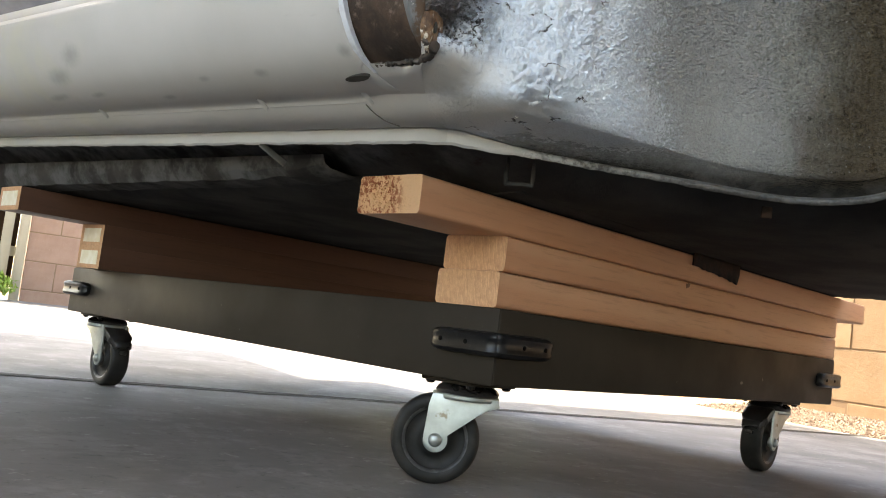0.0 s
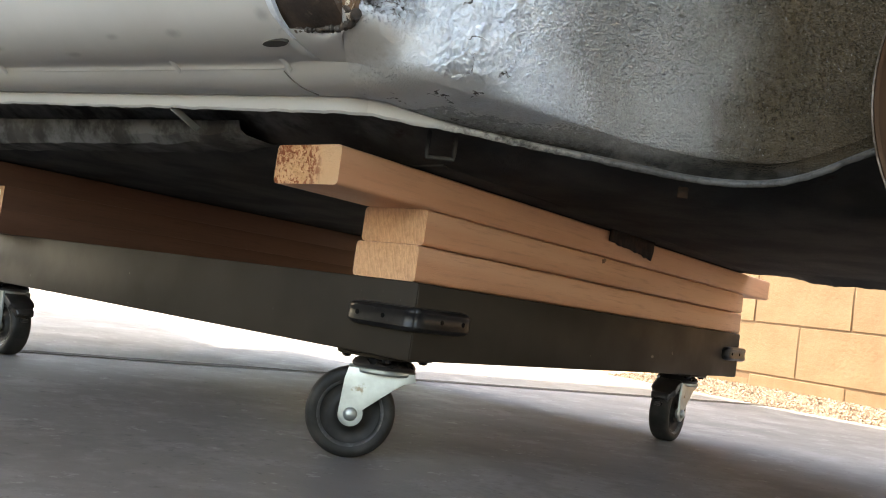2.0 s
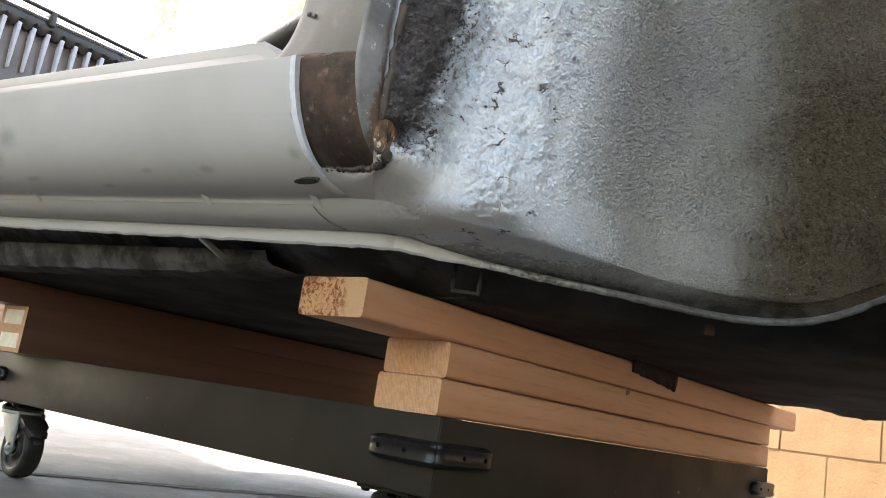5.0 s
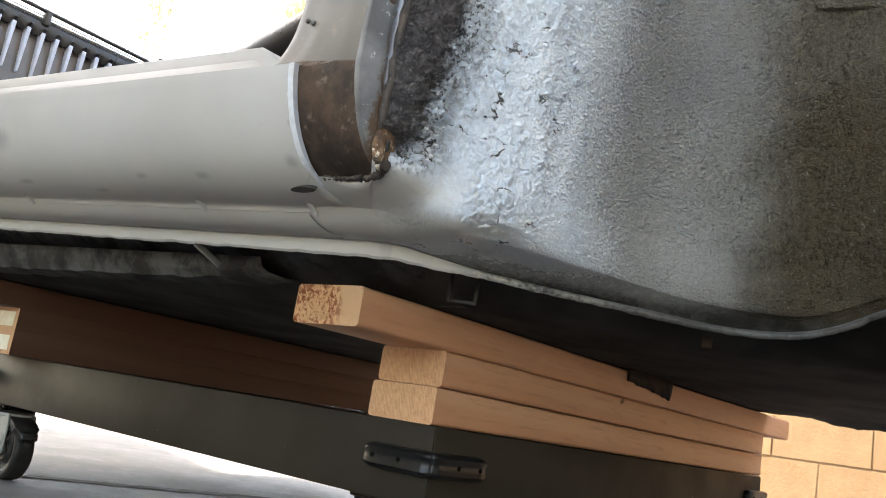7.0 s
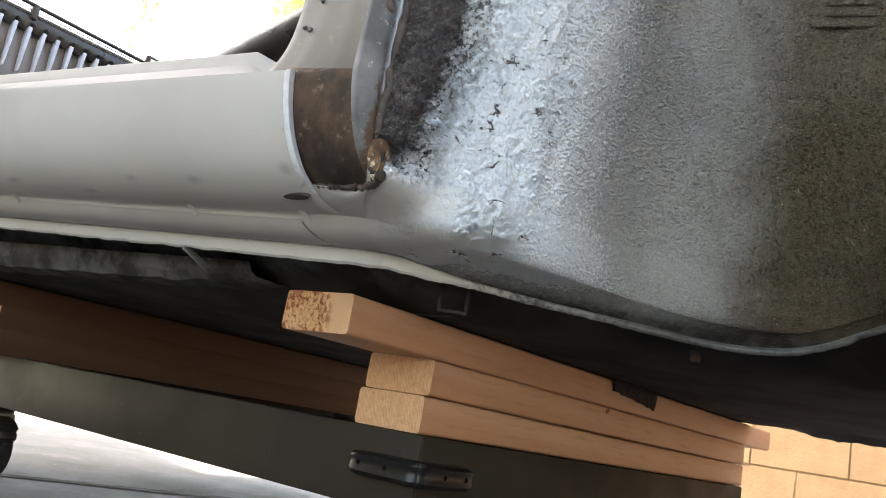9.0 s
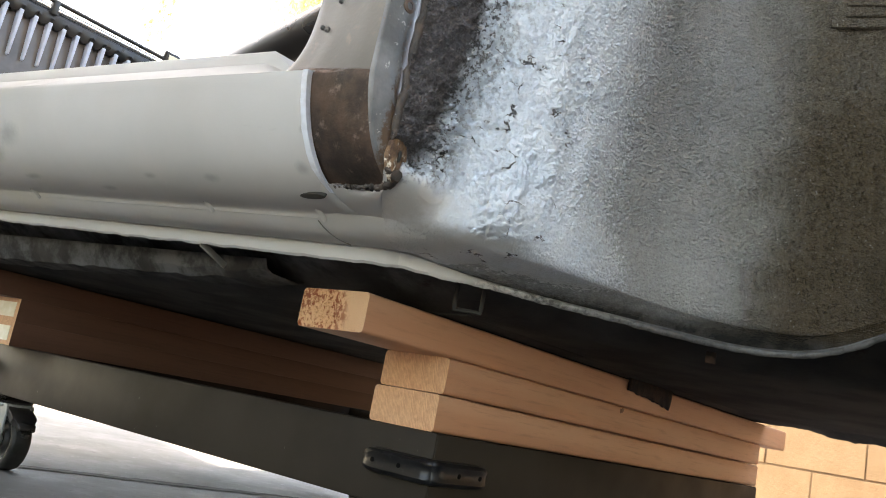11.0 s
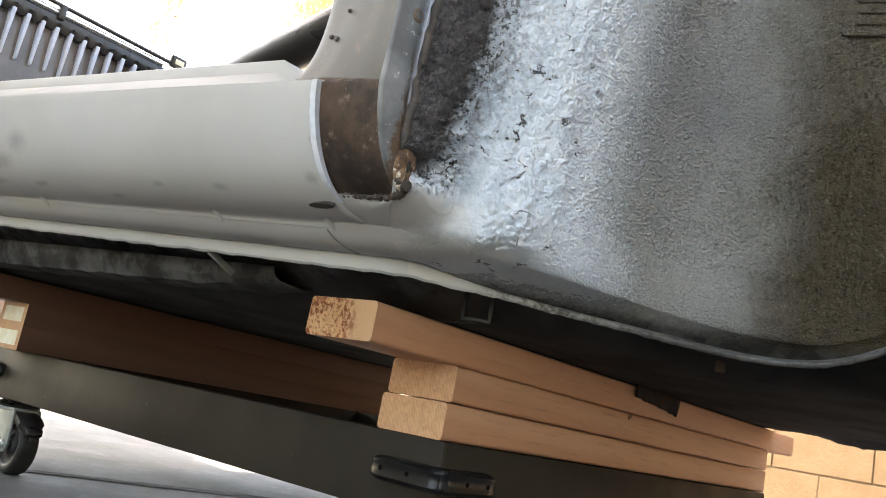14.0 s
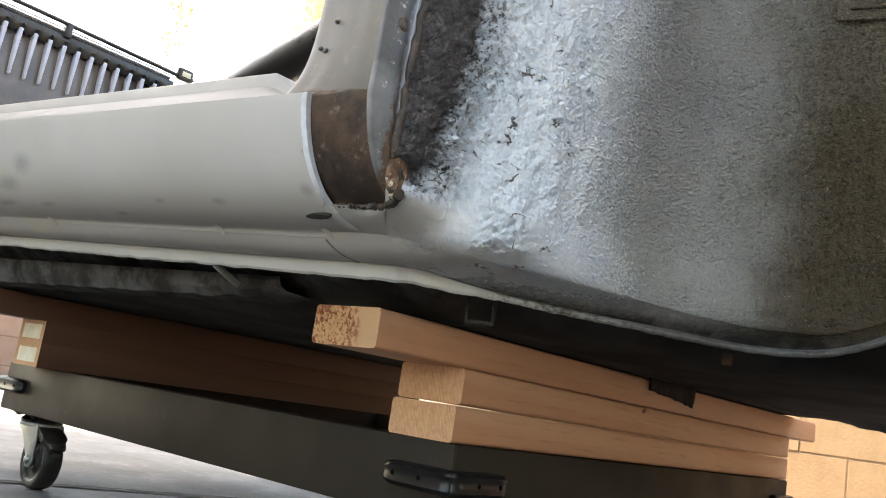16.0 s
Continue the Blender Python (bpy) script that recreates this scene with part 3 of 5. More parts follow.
def bank(name, a0, a1, b0, b1, along_a):
    bm = bmesh.new()
    lo, hi = FLOOR - 0.012, FLOOR + 0.030
    if along_a:
        pts = [(a0, b0, lo), (a1, b0, hi), (a1, b1, hi), (a0, b1, lo)]
    else:
        pts = [(a0, b0, lo), (a1, b0, lo), (a1, b1, hi), (a0, b1, hi)]
    top = [bm.verts.new(p) for p in pts]
    bot = [bm.verts.new((p[0], p[1], -0.1)) for p in pts]
    bm.faces.new(top), bm.faces.new(bot[::-1])
    for k in range(4):
        bm.faces.new((top[k], bot[k], bot[(k + 1) % 4], top[(k + 1) % 4]))
    ob = mesh_object(name, bm, M["soil"])
    ob.matrix_world = SITE
    return ob


WALL_A = 2.48           # garden wall's face along E1
tagged(bank("ground_bank", 2.04, WALL_A + 0.05, -3.0, 5.9, True), "sloping soil bed under the gravel", "ground", kind="structure")
tagged(gravel_bed("gravel", 2.04, WALL_A, -1.4, 1.7, 34000, 5), "tan and pinkish landscape gravel along the garden wall", "gravel", kind="stuff")

COURSE, BLOCK, MORTAR = 0.2, 0.4, 0.006
Z_JOINT = 0.289         # a bed joint's height


def block_mesh(name, length, material):
    bm = box(0, 0, 0, length - MORTAR, 0.15, COURSE - MORTAR, 0.0025, 1)
    for v in bm.verts:
        v.co += Vector((random.uniform(-1, 1), random.uniform(-1, 1), random.uniform(-1, 1))) * 0.0012
    me = bpy.data.meshes.new(name)
    bmesh.ops.recalc_face_normals(bm, faces=bm.faces)
    bm.to_mesh(me)
    bm.free()
    me.materials.append(material)
    return me


def block_wall(name, label, origin, heading, length, top, material, shift):
    """A garden wall of hollow blocks: a mortar core with each block proud of it by a few millimetres."""
    m = Matrix.Translation(origin) @ Matrix.Rotation(heading, 4, "Z")
    core = mesh_object(name, box(0, 0.0022, -0.25, length, 0.1478, top - 0.004), M["mortar"], 30)
    core.matrix_world = m
    tagged(core, label, "garden wall", kind="structure")
    full, half = block_mesh("block", BLOCK, material), block_mesh("block", BLOCK / 2, material)
    z0 = Z_JOINT - 2 * COURSE + MORTAR / 2
    k = 0
    while z0 + k * COURSE + COURSE < top + 0.12:
        x = -shift + (0.2 if k % 2 else 0.0) - BLOCK
        while x < length:
            if x >= 0 and x + BLOCK <= length + 0.01:
                ob = new("block", full)
                ob.parent = core
                ob.matrix_parent_inverse = Matrix.Identity(4)
                ob.location = (x, random.uniform(-0.0015, 0.0015), z0 + k * COURSE)
            elif -BLOCK / 2 <= x < 0 or (x + BLOCK / 2 <= length + 0.01 and x >= 0):
                ob = new("block", half)
                ob.parent = core
                ob.location = (x + BLOCK / 2 if x < 0 else x, 0, z0 + k * COURSE)
            x += BLOCK
        k += 1
    return core


# the boundary wall stands across E1; its face looks back at the work
E_HEAD = math.atan2(E2.y, E2.x)
block_wall("wall_east", "sunlit tan concrete block garden wall", SITE @ Vector((WALL_A, 3.4, 0)), E_HEAD + math.pi, 5.2, 1.35, M["tan_block"], -0.04)
block_wall("wall_north", "pinkish concrete block garden wall in half shade", SITE @ Vector((-0.12, 5.85, 0)), E_HEAD - math.pi / 2, 2.64, 1.15, M["pink_block"], 0.0)


def light_blockers():
    """An added, unseen roof on two walls that keeps sun and sky off."""
    tagged(site_box("ceiling", -4.2, -3.0, 4.2, 0.95, 3.45, 4.32, M["boards"], 0.01), "unseen plain board roof added to shade the work", "roof", kind="structure")
    tagged(site_box("ceiling", -4.2, 3.45, 4.2, -0.66, 4.45, 4.32, M["boards"], 0.01), "unseen board roof piece added to shade the drive", "roof", kind="structure")
    tagged(site_box("wall_south", -1.35, -3.2, FLOOR, 2.4, -3.0, 4.32, M["stucco"], 0.01), "unseen plain stucco wall added to block light from the south", "wall", kind="structure")
    tagged(site_box("wall_west", -4.2, -0.35, FLOOR, -4.0, 4.45, 4.2, M["stucco"], 0.01), "unseen plain stucco wall added to block light from the west", "wall", kind="structure")


light_blockers()

# ---- the dolly ----
RAIL_LO, RAIL_HI = 0.133, 0.213
DX0, DX1, DY0, DY1 = -0.008, 0.930, -0.009, 1.030


def bumper_bm(leg):
    """A rubber corner bumper: two legs and a rounded bend, with screw holes sunk in its face."""
    bm = bmesh.new()
    t, h = 0.0145, 0.0125
    path = [(0.0, leg), (0.0, leg * 0.5), (0.0, 0.008), (0.0016, 0.0016), (0.008, 0.0), (leg * 0.5, 0.0), (leg, 0.0)]
    prof = [(0.0, -h), (-t * 0.55, -h), (-t * 0.86, -h * 0.88), (-t, -h * 0.62), (-t * 0.97, -h * 0.42), (-t * 0.92, -h * 0.26), (-t * 0.92, h * 0.30), (-t * 0.97, h * 0.44), (-t, h * 0.64), (-t * 0.86, h * 0.90), (-t * 0.5, h), (0.0, h)]
    rows = []
    pts = spline([(p[0], p[1]) for p in path], 37)
    for k, p in enumerate(pts):
        d = pts[min(k + 1, len(pts) - 1)] - pts[max(k - 1, 0)]
        d /= np.linalg.norm(d)
        nrm = Vector((-d[1], d[0]))           # points outwards for this turning sense
        e = min(k, len(pts) - 1 - k)
        s = (0.45, 0.8, 0.95)[e] if e < 3 else 1.0
        dent = 0.05 if k in (17, 19) else 0.0
        rows.append([bm.verts.new((p[0] + nrm.x * o * s * (1 - dent), p[1] + nrm.y * o * s * (1 - dent), z * s)) for o, z in prof])
    for a, b in zip(rows, rows[1:]):
        for k in range(len(prof) - 1):
            bm.faces.new((a[k], a[k + 1], b[k + 1], b[k]))
    bm.faces.new(rows[0]), bm.faces.new(rows[-1])
    return bm


def add_caster(dolly, x, y, trail, brake=False):
    """A swivel caster hung under a corner; trail is the heading of its wheel from the pivot."""
    plate = part("caster", box(-0.038, -0.038, RAIL_LO - 0.005, 0.038, 0.038, RAIL_LO, 0.002), M["dolly"], dolly, "swivel caster with zinc fork and black wheel")
    plate.matrix_basis = Matrix.Translation((x, y, 0))
    turn = Matrix.Rotation(trail, 4, "Z")
    axle = Vector((0.030, 0, floor_at(x + 0.03 * math.cos(trail), y + 0.03 * math.sin(trail)) + 0.049))

    def sub(name, bm, mat, label="", smooth=40):
        ob = part(name, bm, mat, plate, label, smooth)
        ob.matrix_basis = turn
        return ob

    sub("swivel_race", turned([(RAIL_LO - 0.0185, 0.020), (RAIL_LO - 0.0185, 0.030), (RAIL_LO - 0.0165, 0.0345), (RAIL_LO - 0.013, 0.0355), (RAIL_LO - 0.009, 0.033), (RAIL_LO - 0.005, 0.026)], "z", 40), M["plastic"], "black pressed swivel race")
    # fork: a crown dished over the wheel with two tapering legs that round off at the axle
    bm = bmesh.new()
    zt = RAIL_LO - 0.0185
    turned([(zt - 0.004, 0.0350), (zt - 0.002, 0.0362), (zt + 0.001, 0.0362), (zt + 0.0025, 0.033), (zt + 0.0025, 0.008), (zt - 0.003, 0.008), (zt - 0.003, 0.031), (zt - 0.004, 0.0335)], "z", 40, closed=True, bm=bm)
    for s in (-1, 1):
        y0, y1 = s * 0.0208, s * 0.0242
        out = [(-0.034, zt + 0.001), (0.038, zt + 0.001), (0.041, zt - 0.012)]
        out += [(axle.x + 0.0135 * math.cos(a), axle.z + 0.0135 * math.sin(a)) for a in np.linspace(radians(8), radians(-204), 18)]
        out += [(-0.014, zt - 0.018), (-0.024, zt - 0.011), (-0.036, zt - 0.007)]
        mid = Vector((sum(p[0] for p in out) / len(out), sum(p[1] for p in out) / len(out)))
        rings = []
        for yy, k in ((y0, 1.0), (y1 - s * 0.0010, 1.0), (y1 - s * 0.0003, 0.988), (y1, 0.965)):
            rings.append([bm.verts.new((mid.x + (p[0] - mid.x) * k, yy, mid.y + (p[1] - mid.y) * k)) for p in out])
        for a, b in zip(rings, rings[1:]):
            for k in range(len(out)):
                bm.faces.new((a[k], b[k], b[(k + 1) % len(out)], a[(k + 1) % len(out)]))
        bm.faces.new(rings[0]), bm.faces.new(rings[-1][::-1])
    sub("fork", bm, M["zinc"], "zinc-plated steel fork", 30)
    R = 0.049
    at = Matrix.Translation(axle)
    side = [(0.0152, 0.0115), (0.0150, 0.0150), (0.0115, 0.0175), (0.0098, 0.0230), (0.0102, 0.0290), (0.0128, 0.0330), (0.0150, 0.0348), (0.0163, 0.0375), (0.0168, 0.0415), (0.0160, 0.0450), (0.0138, 0.0475), (0.0105, 0.0488), (0.0050, R)]
    wheel = sub("wheel", turned([(-h, r) for h, r in side] + side[::-1], "y", 64, m=at), M["tyre"], "dusty black hard rubber wheel", 50)
    rim = [(0.0131, 0.0328), (0.0158, 0.0345), (0.0166, 0.0362), (0.0160, 0.0362), (0.0125, 0.0330)]
    for s in (-1, 1):
        part("scuffed_ring", turned([(s * h, r) for h, r in rim], "y", 64, closed=True, m=at), M["scuff"], plate, "scuffed grey ring of the wheel").matrix_basis = turn
    bm = turned([(-0.0300, 0.0), (-0.0297, 0.0032), (-0.0285, 0.0056), (-0.0262, 0.0072), (-0.0242, 0.0076), (0.0242, 0.0076), (0.0262, 0.0072), (0.0285, 0.0056), (0.0297, 0.0032), (0.0300, 0.0)], "y", 24, m=at)
    sub("axle_rivet", bm, M["zinc"], "domed axle rivet", 60)
    for a in (-0.030, 0.030):
        for b in (-0.030, 0.030):
            ob = part("plate_bolt", turned([(RAIL_LO - 0.0088, 0.002), (RAIL_LO - 0.0080, 0.0045), (RAIL_LO - 0.005, 0.0058)], "z", 16), M["plastic"], plate)
            ob.location = (a, b, 0)
    if brake:
        # a pressed black brake shoe hugging the wheel, with a prong
        rows = []
        for k, d in enumerate(np.linspace(radians(88), radians(24), 14)):
            r = R + 0.0035 + 0.004 * (k > 10)
            w = 0.0205 if k < 9 else 0.0165 - 0.001 * (k - 9)
            c, n = axle + Vector((r * math.cos(d), 0, r * math.sin(d))), Vector((math.cos(d), 0, math.sin(d)))
            rows.append([c + Vector((0, yy, 0)) + n * h for yy, h in ((-w, -0.009), (-w, 0.001), (-w * 0.8, 0.003), (w * 0.8, 0.003), (w, 0.001), (w, -0.009))])
        ob = sub("brake_shoe", grid(rows), M["plastic"], "black pressed brake shoe")
        thick(ob, 0.0018, 0)
        bm = box(axle.x + R - 0.004, -0.005, axle.z + 0.012, axle.x + R + 0.008, 0.005, axle.z + 0.018, 0.0015)
        sub("brake_prong", bm, M["plastic"])


def build_dolly():
    d = thing("furniture_dolly", "black painted steel dolly with rubber bumpers and swivel casters", "dolly", (0, 0, 0))
    w = 0.04
    part("rail", box(DX0, DY0, RAIL_LO, DX0 + w, DY1, RAIL_HI, 0.0025), M["dolly"], d, "scratched black steel side rail")
    part("rail", box(DX1 - w, DY0, RAIL_LO, DX1, DY1, RAIL_HI, 0.0025), M["dolly"], d)
    part("rail", box(DX0 + w - 0.0385, DY0 - 0.001, RAIL_LO + 0.0005, DX1 - 0.0015, DY0 + w, RAIL_HI - 0.0005, 0.0025), M["dolly"], d)
    part("rail", box(DX0 + w, DY1 - w, RAIL_LO, DX1 - w, DY1, RAIL_HI, 0.0025), M["dolly"], d)
    zb = 0.1755
    for x, y, r in ((DX0, DY0, 0), (DX1, DY0, 90), (DX1, DY1, 180), (DX0, DY1, 270)):
        ob = part("corner_bumper", bumper_bm(0.085), M["rubber"], d, "worn black rubber corner bumper")
        ob.matrix_basis = Matrix.Translation((x, y, zb)) @ Matrix.Rotation(radians(r), 4, "Z")
        for px, py in ((-0.0129, 0.030), (-0.0129, 0.066), (0.030, -0.0129), (0.066, -0.0129)):
            # solid dark disc painted for the shade inside the hole
            s = part("screw_hole", turned([(-0.0020, 0.0), (-0.0020, 0.0026), (0.0015, 0.0026)], "x" if abs(px) < abs(py) and px < 0 else "y", 10), M["hole"], ob)
            s.location = (px + (0.001 if px < 0 else 0), py + (0.001 if py < 0 else 0), 0)
    add_caster(d, 0.044, 0.068, radians(134))
    add_caster(d, 0.052, 0.985, radians(269), brake=True)
    add_caster(d, 0.787, 0.042, radians(184), brake=True)
    add_caster(d, 0.882, 0.84, radians(-45))
    return d


build_dolly()


# ---- the timber ----
def lumber(name, label, x0, x1, y0, z0, wood, group, yaw=0.0, ends=(0, 0), ease=0.0042, t=0.0377, width=0.089):
    """One softwood board, 38 by 89 mm, with eased arrises and sawn ends."""
    bm = bmesh.new()
    r, n = ease, 26
    prof = []
    for cy, cz, a0 in ((width - r, t - r, 0), (r, t - r, 90), (r, r, 180), (width - r, r, 270)):
        for k in range(4):
            a = radians(a0 + 30 * k)
            prof.append((cy + r * math.cos(a), cz + r * math.sin(a)))
    rows = []
    for k in range(n + 1):
        x = x0 + (x1 - x0) * k / n
        bow = 0.0008 * math.sin(3.0 * x + x0 * 7)
        rows.append([bm.verts.new((x - x0, p[0] + bow, p[1])) for p in prof])
    for a, b in zip(rows, rows[1:]):
        for k in range(len(prof)):
            bm.faces.new((a[k], a[(k + 1) % len(prof)], b[(k + 1) % len(prof)], b[k]))
    f0, f1 = bm.faces.new(rows[0][::-1]), bm.faces.new(rows[-1])
    f0.material_index, f1.material_index = 1 + ends[0], 1 + ends[1]
    ob = mesh_object(name, bm, (wood, M["end"], M["torn"]), 40)
    ob.matrix_world = Matrix.Translation((x0, y0, z0)) @ Matrix.Rotation(yaw, 4, "Z")
    tagged(ob, label, "lumber", group)
    return ob


Z1, Z2, Z3 = RAIL_HI + 0.0003, RAIL_HI + 0.0391, RAIL_HI + 0.0765
lumber("lumber_board", "clean pine board at the bottom of a stack on the dolly", -0.004, 0.951, 0.0, Z1, M["pine"], "lumber stacked on the dolly")
lumber("lumber_board", "clean pine board with a dark knot, middle of a stack", 0.004, 0.955, 0.0015, Z2, M["pine"], "lumber stacked on the dolly", t=0.0372)
top = lumber("lumber_board", "pine board with a torn sawn end, carrying the car body", -0.130, 1.096, 0.001, Z3, M["pine"], "lumber stacked on the dolly", ends=(1, 0))


def torn_fringe():
    """Short torn fibres standing out of the top board's sawn end."""
    rnd = random.Random(31)
    verts, faces = [], []
    for _ in range(420):
        y, z = rnd.uniform(0.034, 0.0865), rnd.uniform(0.002, 0.0365)
        if noise.noise(Vector((y, z, 0.3)) * 75) < -0.12:
            continue
        r, h = rnd.uniform(0.0005, 0.0013), rnd.uniform(0.0006, 0.0026)
        k = len(verts)
        verts += [(0.0002, y + r * math.cos(a), z + 1.5 * r * math.sin(a)) for a in (0.3, 1.9, 3.4, 5.0)]
        verts.append((-h, y + rnd.uniform(-1, 1) * r, z + rnd.uniform(-0.2, 1.2) * r))
        faces += [(k + i, k + (i + 1) % 4, k + 4) for i in range(4)]
    me = bpy.data.meshes.new("torn_fringe")
    me.from_pydata(verts, [], faces)
    me.materials.append(M["torn"])
    ob = new("torn_fringe", me)
    ob.parent = top
    ob["label"] = "torn orange wood fibres"


torn_fringe()
lumber("lumber_board", "reddish shaded board with a paper sticker on its end", -0.036, 0.90, 0.865, Z1, M["shaded_pine"], "lumber stacked on the dolly", ease=0.0005, t=0.0388)
lumber("lumber_board", "reddish shaded board with a paper sticker on its end", -0.036, 0.90, 0.8651, Z2, M["shaded_pine"], "lumber stacked on the dolly", ease=0.0005, t=0.0374)
lumber("lumber_board", "reddish shaded board under the car body, end sticking out", -0.180, 0.95, 0.865, Z3, M["shaded_pine"], "lumber stacked on the dolly", ease=0.0005, t=0.0382)
for x, z in ((-0.036, Z1), (-0.036, Z2), (-0.180, Z3)):
    tagged(mesh_object("sticker", box(x - 0.0012, 0.875, z + 0.007, x - 0.0003, 0.940, z + 0.031), M["paper"]), "small pale paper sticker on a board's end", "sticker", "stickers on board ends")


def knot(x, z, r):
    bm = bmesh.new()
    rim = []
    for k in range(14):
        a = math.tau * k / 14
        rr = r * (1 + 0.35 * math.sin(2 * a + 1) + 0.2 * math.sin(5 * a))
        rim.append(bm.verts.new((x + rr * math.cos(a), 0.0011, z + rr * math.sin(a))))
    mid = bm.verts.new((x, 0.0004, z))
    for k in range(14):
        bm.faces.new((mid, rim[k], rim[(k + 1) % 14]))
    return tagged(mesh_object("wood_knot", bm, M["knot"]), "small dark knot in the middle board", "knot", kind="structure")


knot(0.392, 0.2835, 0.0045)


# ---- the car body ----
car = thing("car_body", "stripped grey-primed car body with black undercoat, resting on timber", "car body", (0, 0, 0.33))
CAR_INV = Matrix.Translation((0, 0, -0.33))


def car_part(name, bm, material, label="", smooth=40, parent=None):
    ob = part(name, bm, material, parent or car, label, smooth)
    if parent is None:
        ob.matrix_parent_inverse = CAR_INV
    return ob


def weld(y):
    """The seam along the foot of the sill: its x and z at y."""
    return -0.2175 - 0.072 * y, 0.3775 + 0.038 * y


SILL = [(0.0042, -0.0056), (0.0, -0.0012), (-0.016, 0.0015), (-0.034, 0.0075), (-0.053, 0.020), (-0.068, 0.039), (-0.0775, 0.061), (-0.082, 0.080), (-0.083, 0.0895)]
STEP = [(-0.0815, 0.0915), (-0.060, 0.108), (-0.053, 0.1125), (-0.050, 0.124), (-0.046, 0.1275), (0.06, 0.128)]
PLATE = spline([(-0.018, 0.0105), (-0.033, 0.0125), (-0.0505, 0.0240), (-0.0645, 0.0415), (-0.0735, 0.0625), (-0.0780, 0.080), (-0.0790, 0.0885)], 34)
Y_END, Y_PLATE, Y_REAR = -0.052, -0.113, 1.45


def build_sill():
    prof = spline(SILL, 30)
    ys = np.linspace(Y_REAR, Y_END, 120)
    rows = []
    for y in ys:
        wx, wz = weld(y)
        row = []
        for k, (dx, dz) in enumerate(prof):
            w = 0.0012 * fbm((dx * 3, y, dz * 3), 3.0, 2)
            ease = min(1.0, max(0.0, (y + 0.030) / 0.030)) if dz < 0 else 1.0
            row.append((wx + dx * ease + w, y, wz + dz * ease))
        low = min(1.0, max(0.0, (y + 0.004) / 0.036))
        row += [(wx + dx, y, wz + 0.0895 + (dz - 0.0895) * (0.35 + 0.65 * low)) for dx, dz in STEP]
        rows.append(row)
    ob = thick(car_part("sill_panel", grid(rows), M["primer"], "satin grey primer sill panel with scuffs", 35), 0.0016, -1)
    # end lip of pale primer
    line = []
    for dx, dz in spline(SILL[3:], 36):
        wx, wz = weld(Y_END)
        line.append((wx + dx, wz + dz))
    rows = []
    for k, (x, z) in enumerate(line):
        e = min(1.0, (k + 0.4) / 9) ** 0.6
        rag = 0.0009 * noise.noise(Vector((x, 0, z)) * 160)
        rows.append([(x + 0.004, Y_END - 0.0005, z), (x - 0.0016 * e, Y_END - 0.0015, z - 0.0004), (x - 0.0022 * e, Y_END + 0.0035 * e, z - 0.0005), (x - 0.0010 * e, Y_END + 0.0052 * e + rag, z - 0.0003), (x + 0.002, Y_END + 0.0056 * e + rag, z)])
    car_part("sill_edge", grid(rows), M["edge"], "pale bluish primer along the cut sill edge")
    # rusty plate beyond the lip, set in a little
    rows = []
    for y in np.linspace(Y_END + 0.022, Y_PLATE, 30):
        wx, wz = weld(y)
        row = []
        for dx, dz in [PLATE[max(k, int(10 * max(0.0, (-0.090 - y) / 0.023)))] for k in range(len(PLATE))]:
            b = 0.0011 * fbm((wx + dx, y, wz + dz), 28.0, 3) * (y < Y_END)
            row.append((wx + dx - b, y, wz + dz + b * 0.4))
        row += [(wx - 0.072, y, wz + 0.096), (wx - 0.060, y, wz + 0.098)]
        rows.append(row)
    thick(car_part("rust_plate", grid(rows), M["rust"], "bare rusty brown steel plate at the sill's end", 50), 0.002, -1)
    # crusty dirt along the plate's foot
    rnd = random.Random(8)
    pts, rad = [], []
    for k in range(60):
        y = -0.050 - 0.072 * k / 59
        wx, wz = weld(y)
        pts.append((wx - 0.0365 + rnd.uniform(-0.0012, 0.0012) - 0.006 * max(0, (-0.105 - y) / 0.017), y, wz + 0.0128 + rnd.uniform(-0.001, 0.001) + 0.008 * max(0, (-0.100 - y) / 0.022) ** 2))
        rad.append(rnd.uniform(0.0008, 0.0024) + 0.0026 * max(0, (-0.085 - y) / 0.037))
    car_part("crust", tube(pts, rad, 9), M["sealer"], "flaking dirt along the rusty plate", 60)
    # drain slot under the lip: a flush dark disc for its shaded inside
    wx, wz = weld(-0.019)
    k = int(np.argmin(np.abs(prof[:, 0] + 0.0305)))
    tilt = math.atan2(prof[k + 1, 1] - prof[k - 1, 1], prof[k - 1, 0] - prof[k + 1, 0])
    bm = turned([(-0.0004, 0.0), (-0.0004, 0.0135), (0.003, 0.0135), (0.003, 0.0)], "z", 24)
    ob = car_part("drain_slot", bm, M["joint"], "dark oval drain slot")
    ob.matrix_basis = Matrix.Translation((wx + prof[k, 0] - 0.0006, -0.029, wz + prof[k, 1] - 0.0012)) @ Euler((0, tilt, radians(-14))).to_matrix().to_4x4() @ Matrix.Rotation(radians(9), 4, "Z") @ Matrix.Diagonal((0.27, 1.25, 1, 1))
    # pressed tabs along the seam
    for y in (-0.010, 0.134, 0.439, 0.74):
        wx, wz = weld(y)
        bm = bmesh.new()
        rows = []
        for u in np.linspace(0, 1, 7):
            px, pz = 0.0048 - 0.0125 * u, -0.0066 + 0.0062 * math.sin(u * 1.5)
            h = 0.0018 * (1 - u ** 3)
            rows.append([bm.verts.new((px, yy, pz - hh)) for yy, hh in ((-0.0032, -0.001), (-0.0012, h), (0.0010, h), (0.0016, -0.001))])
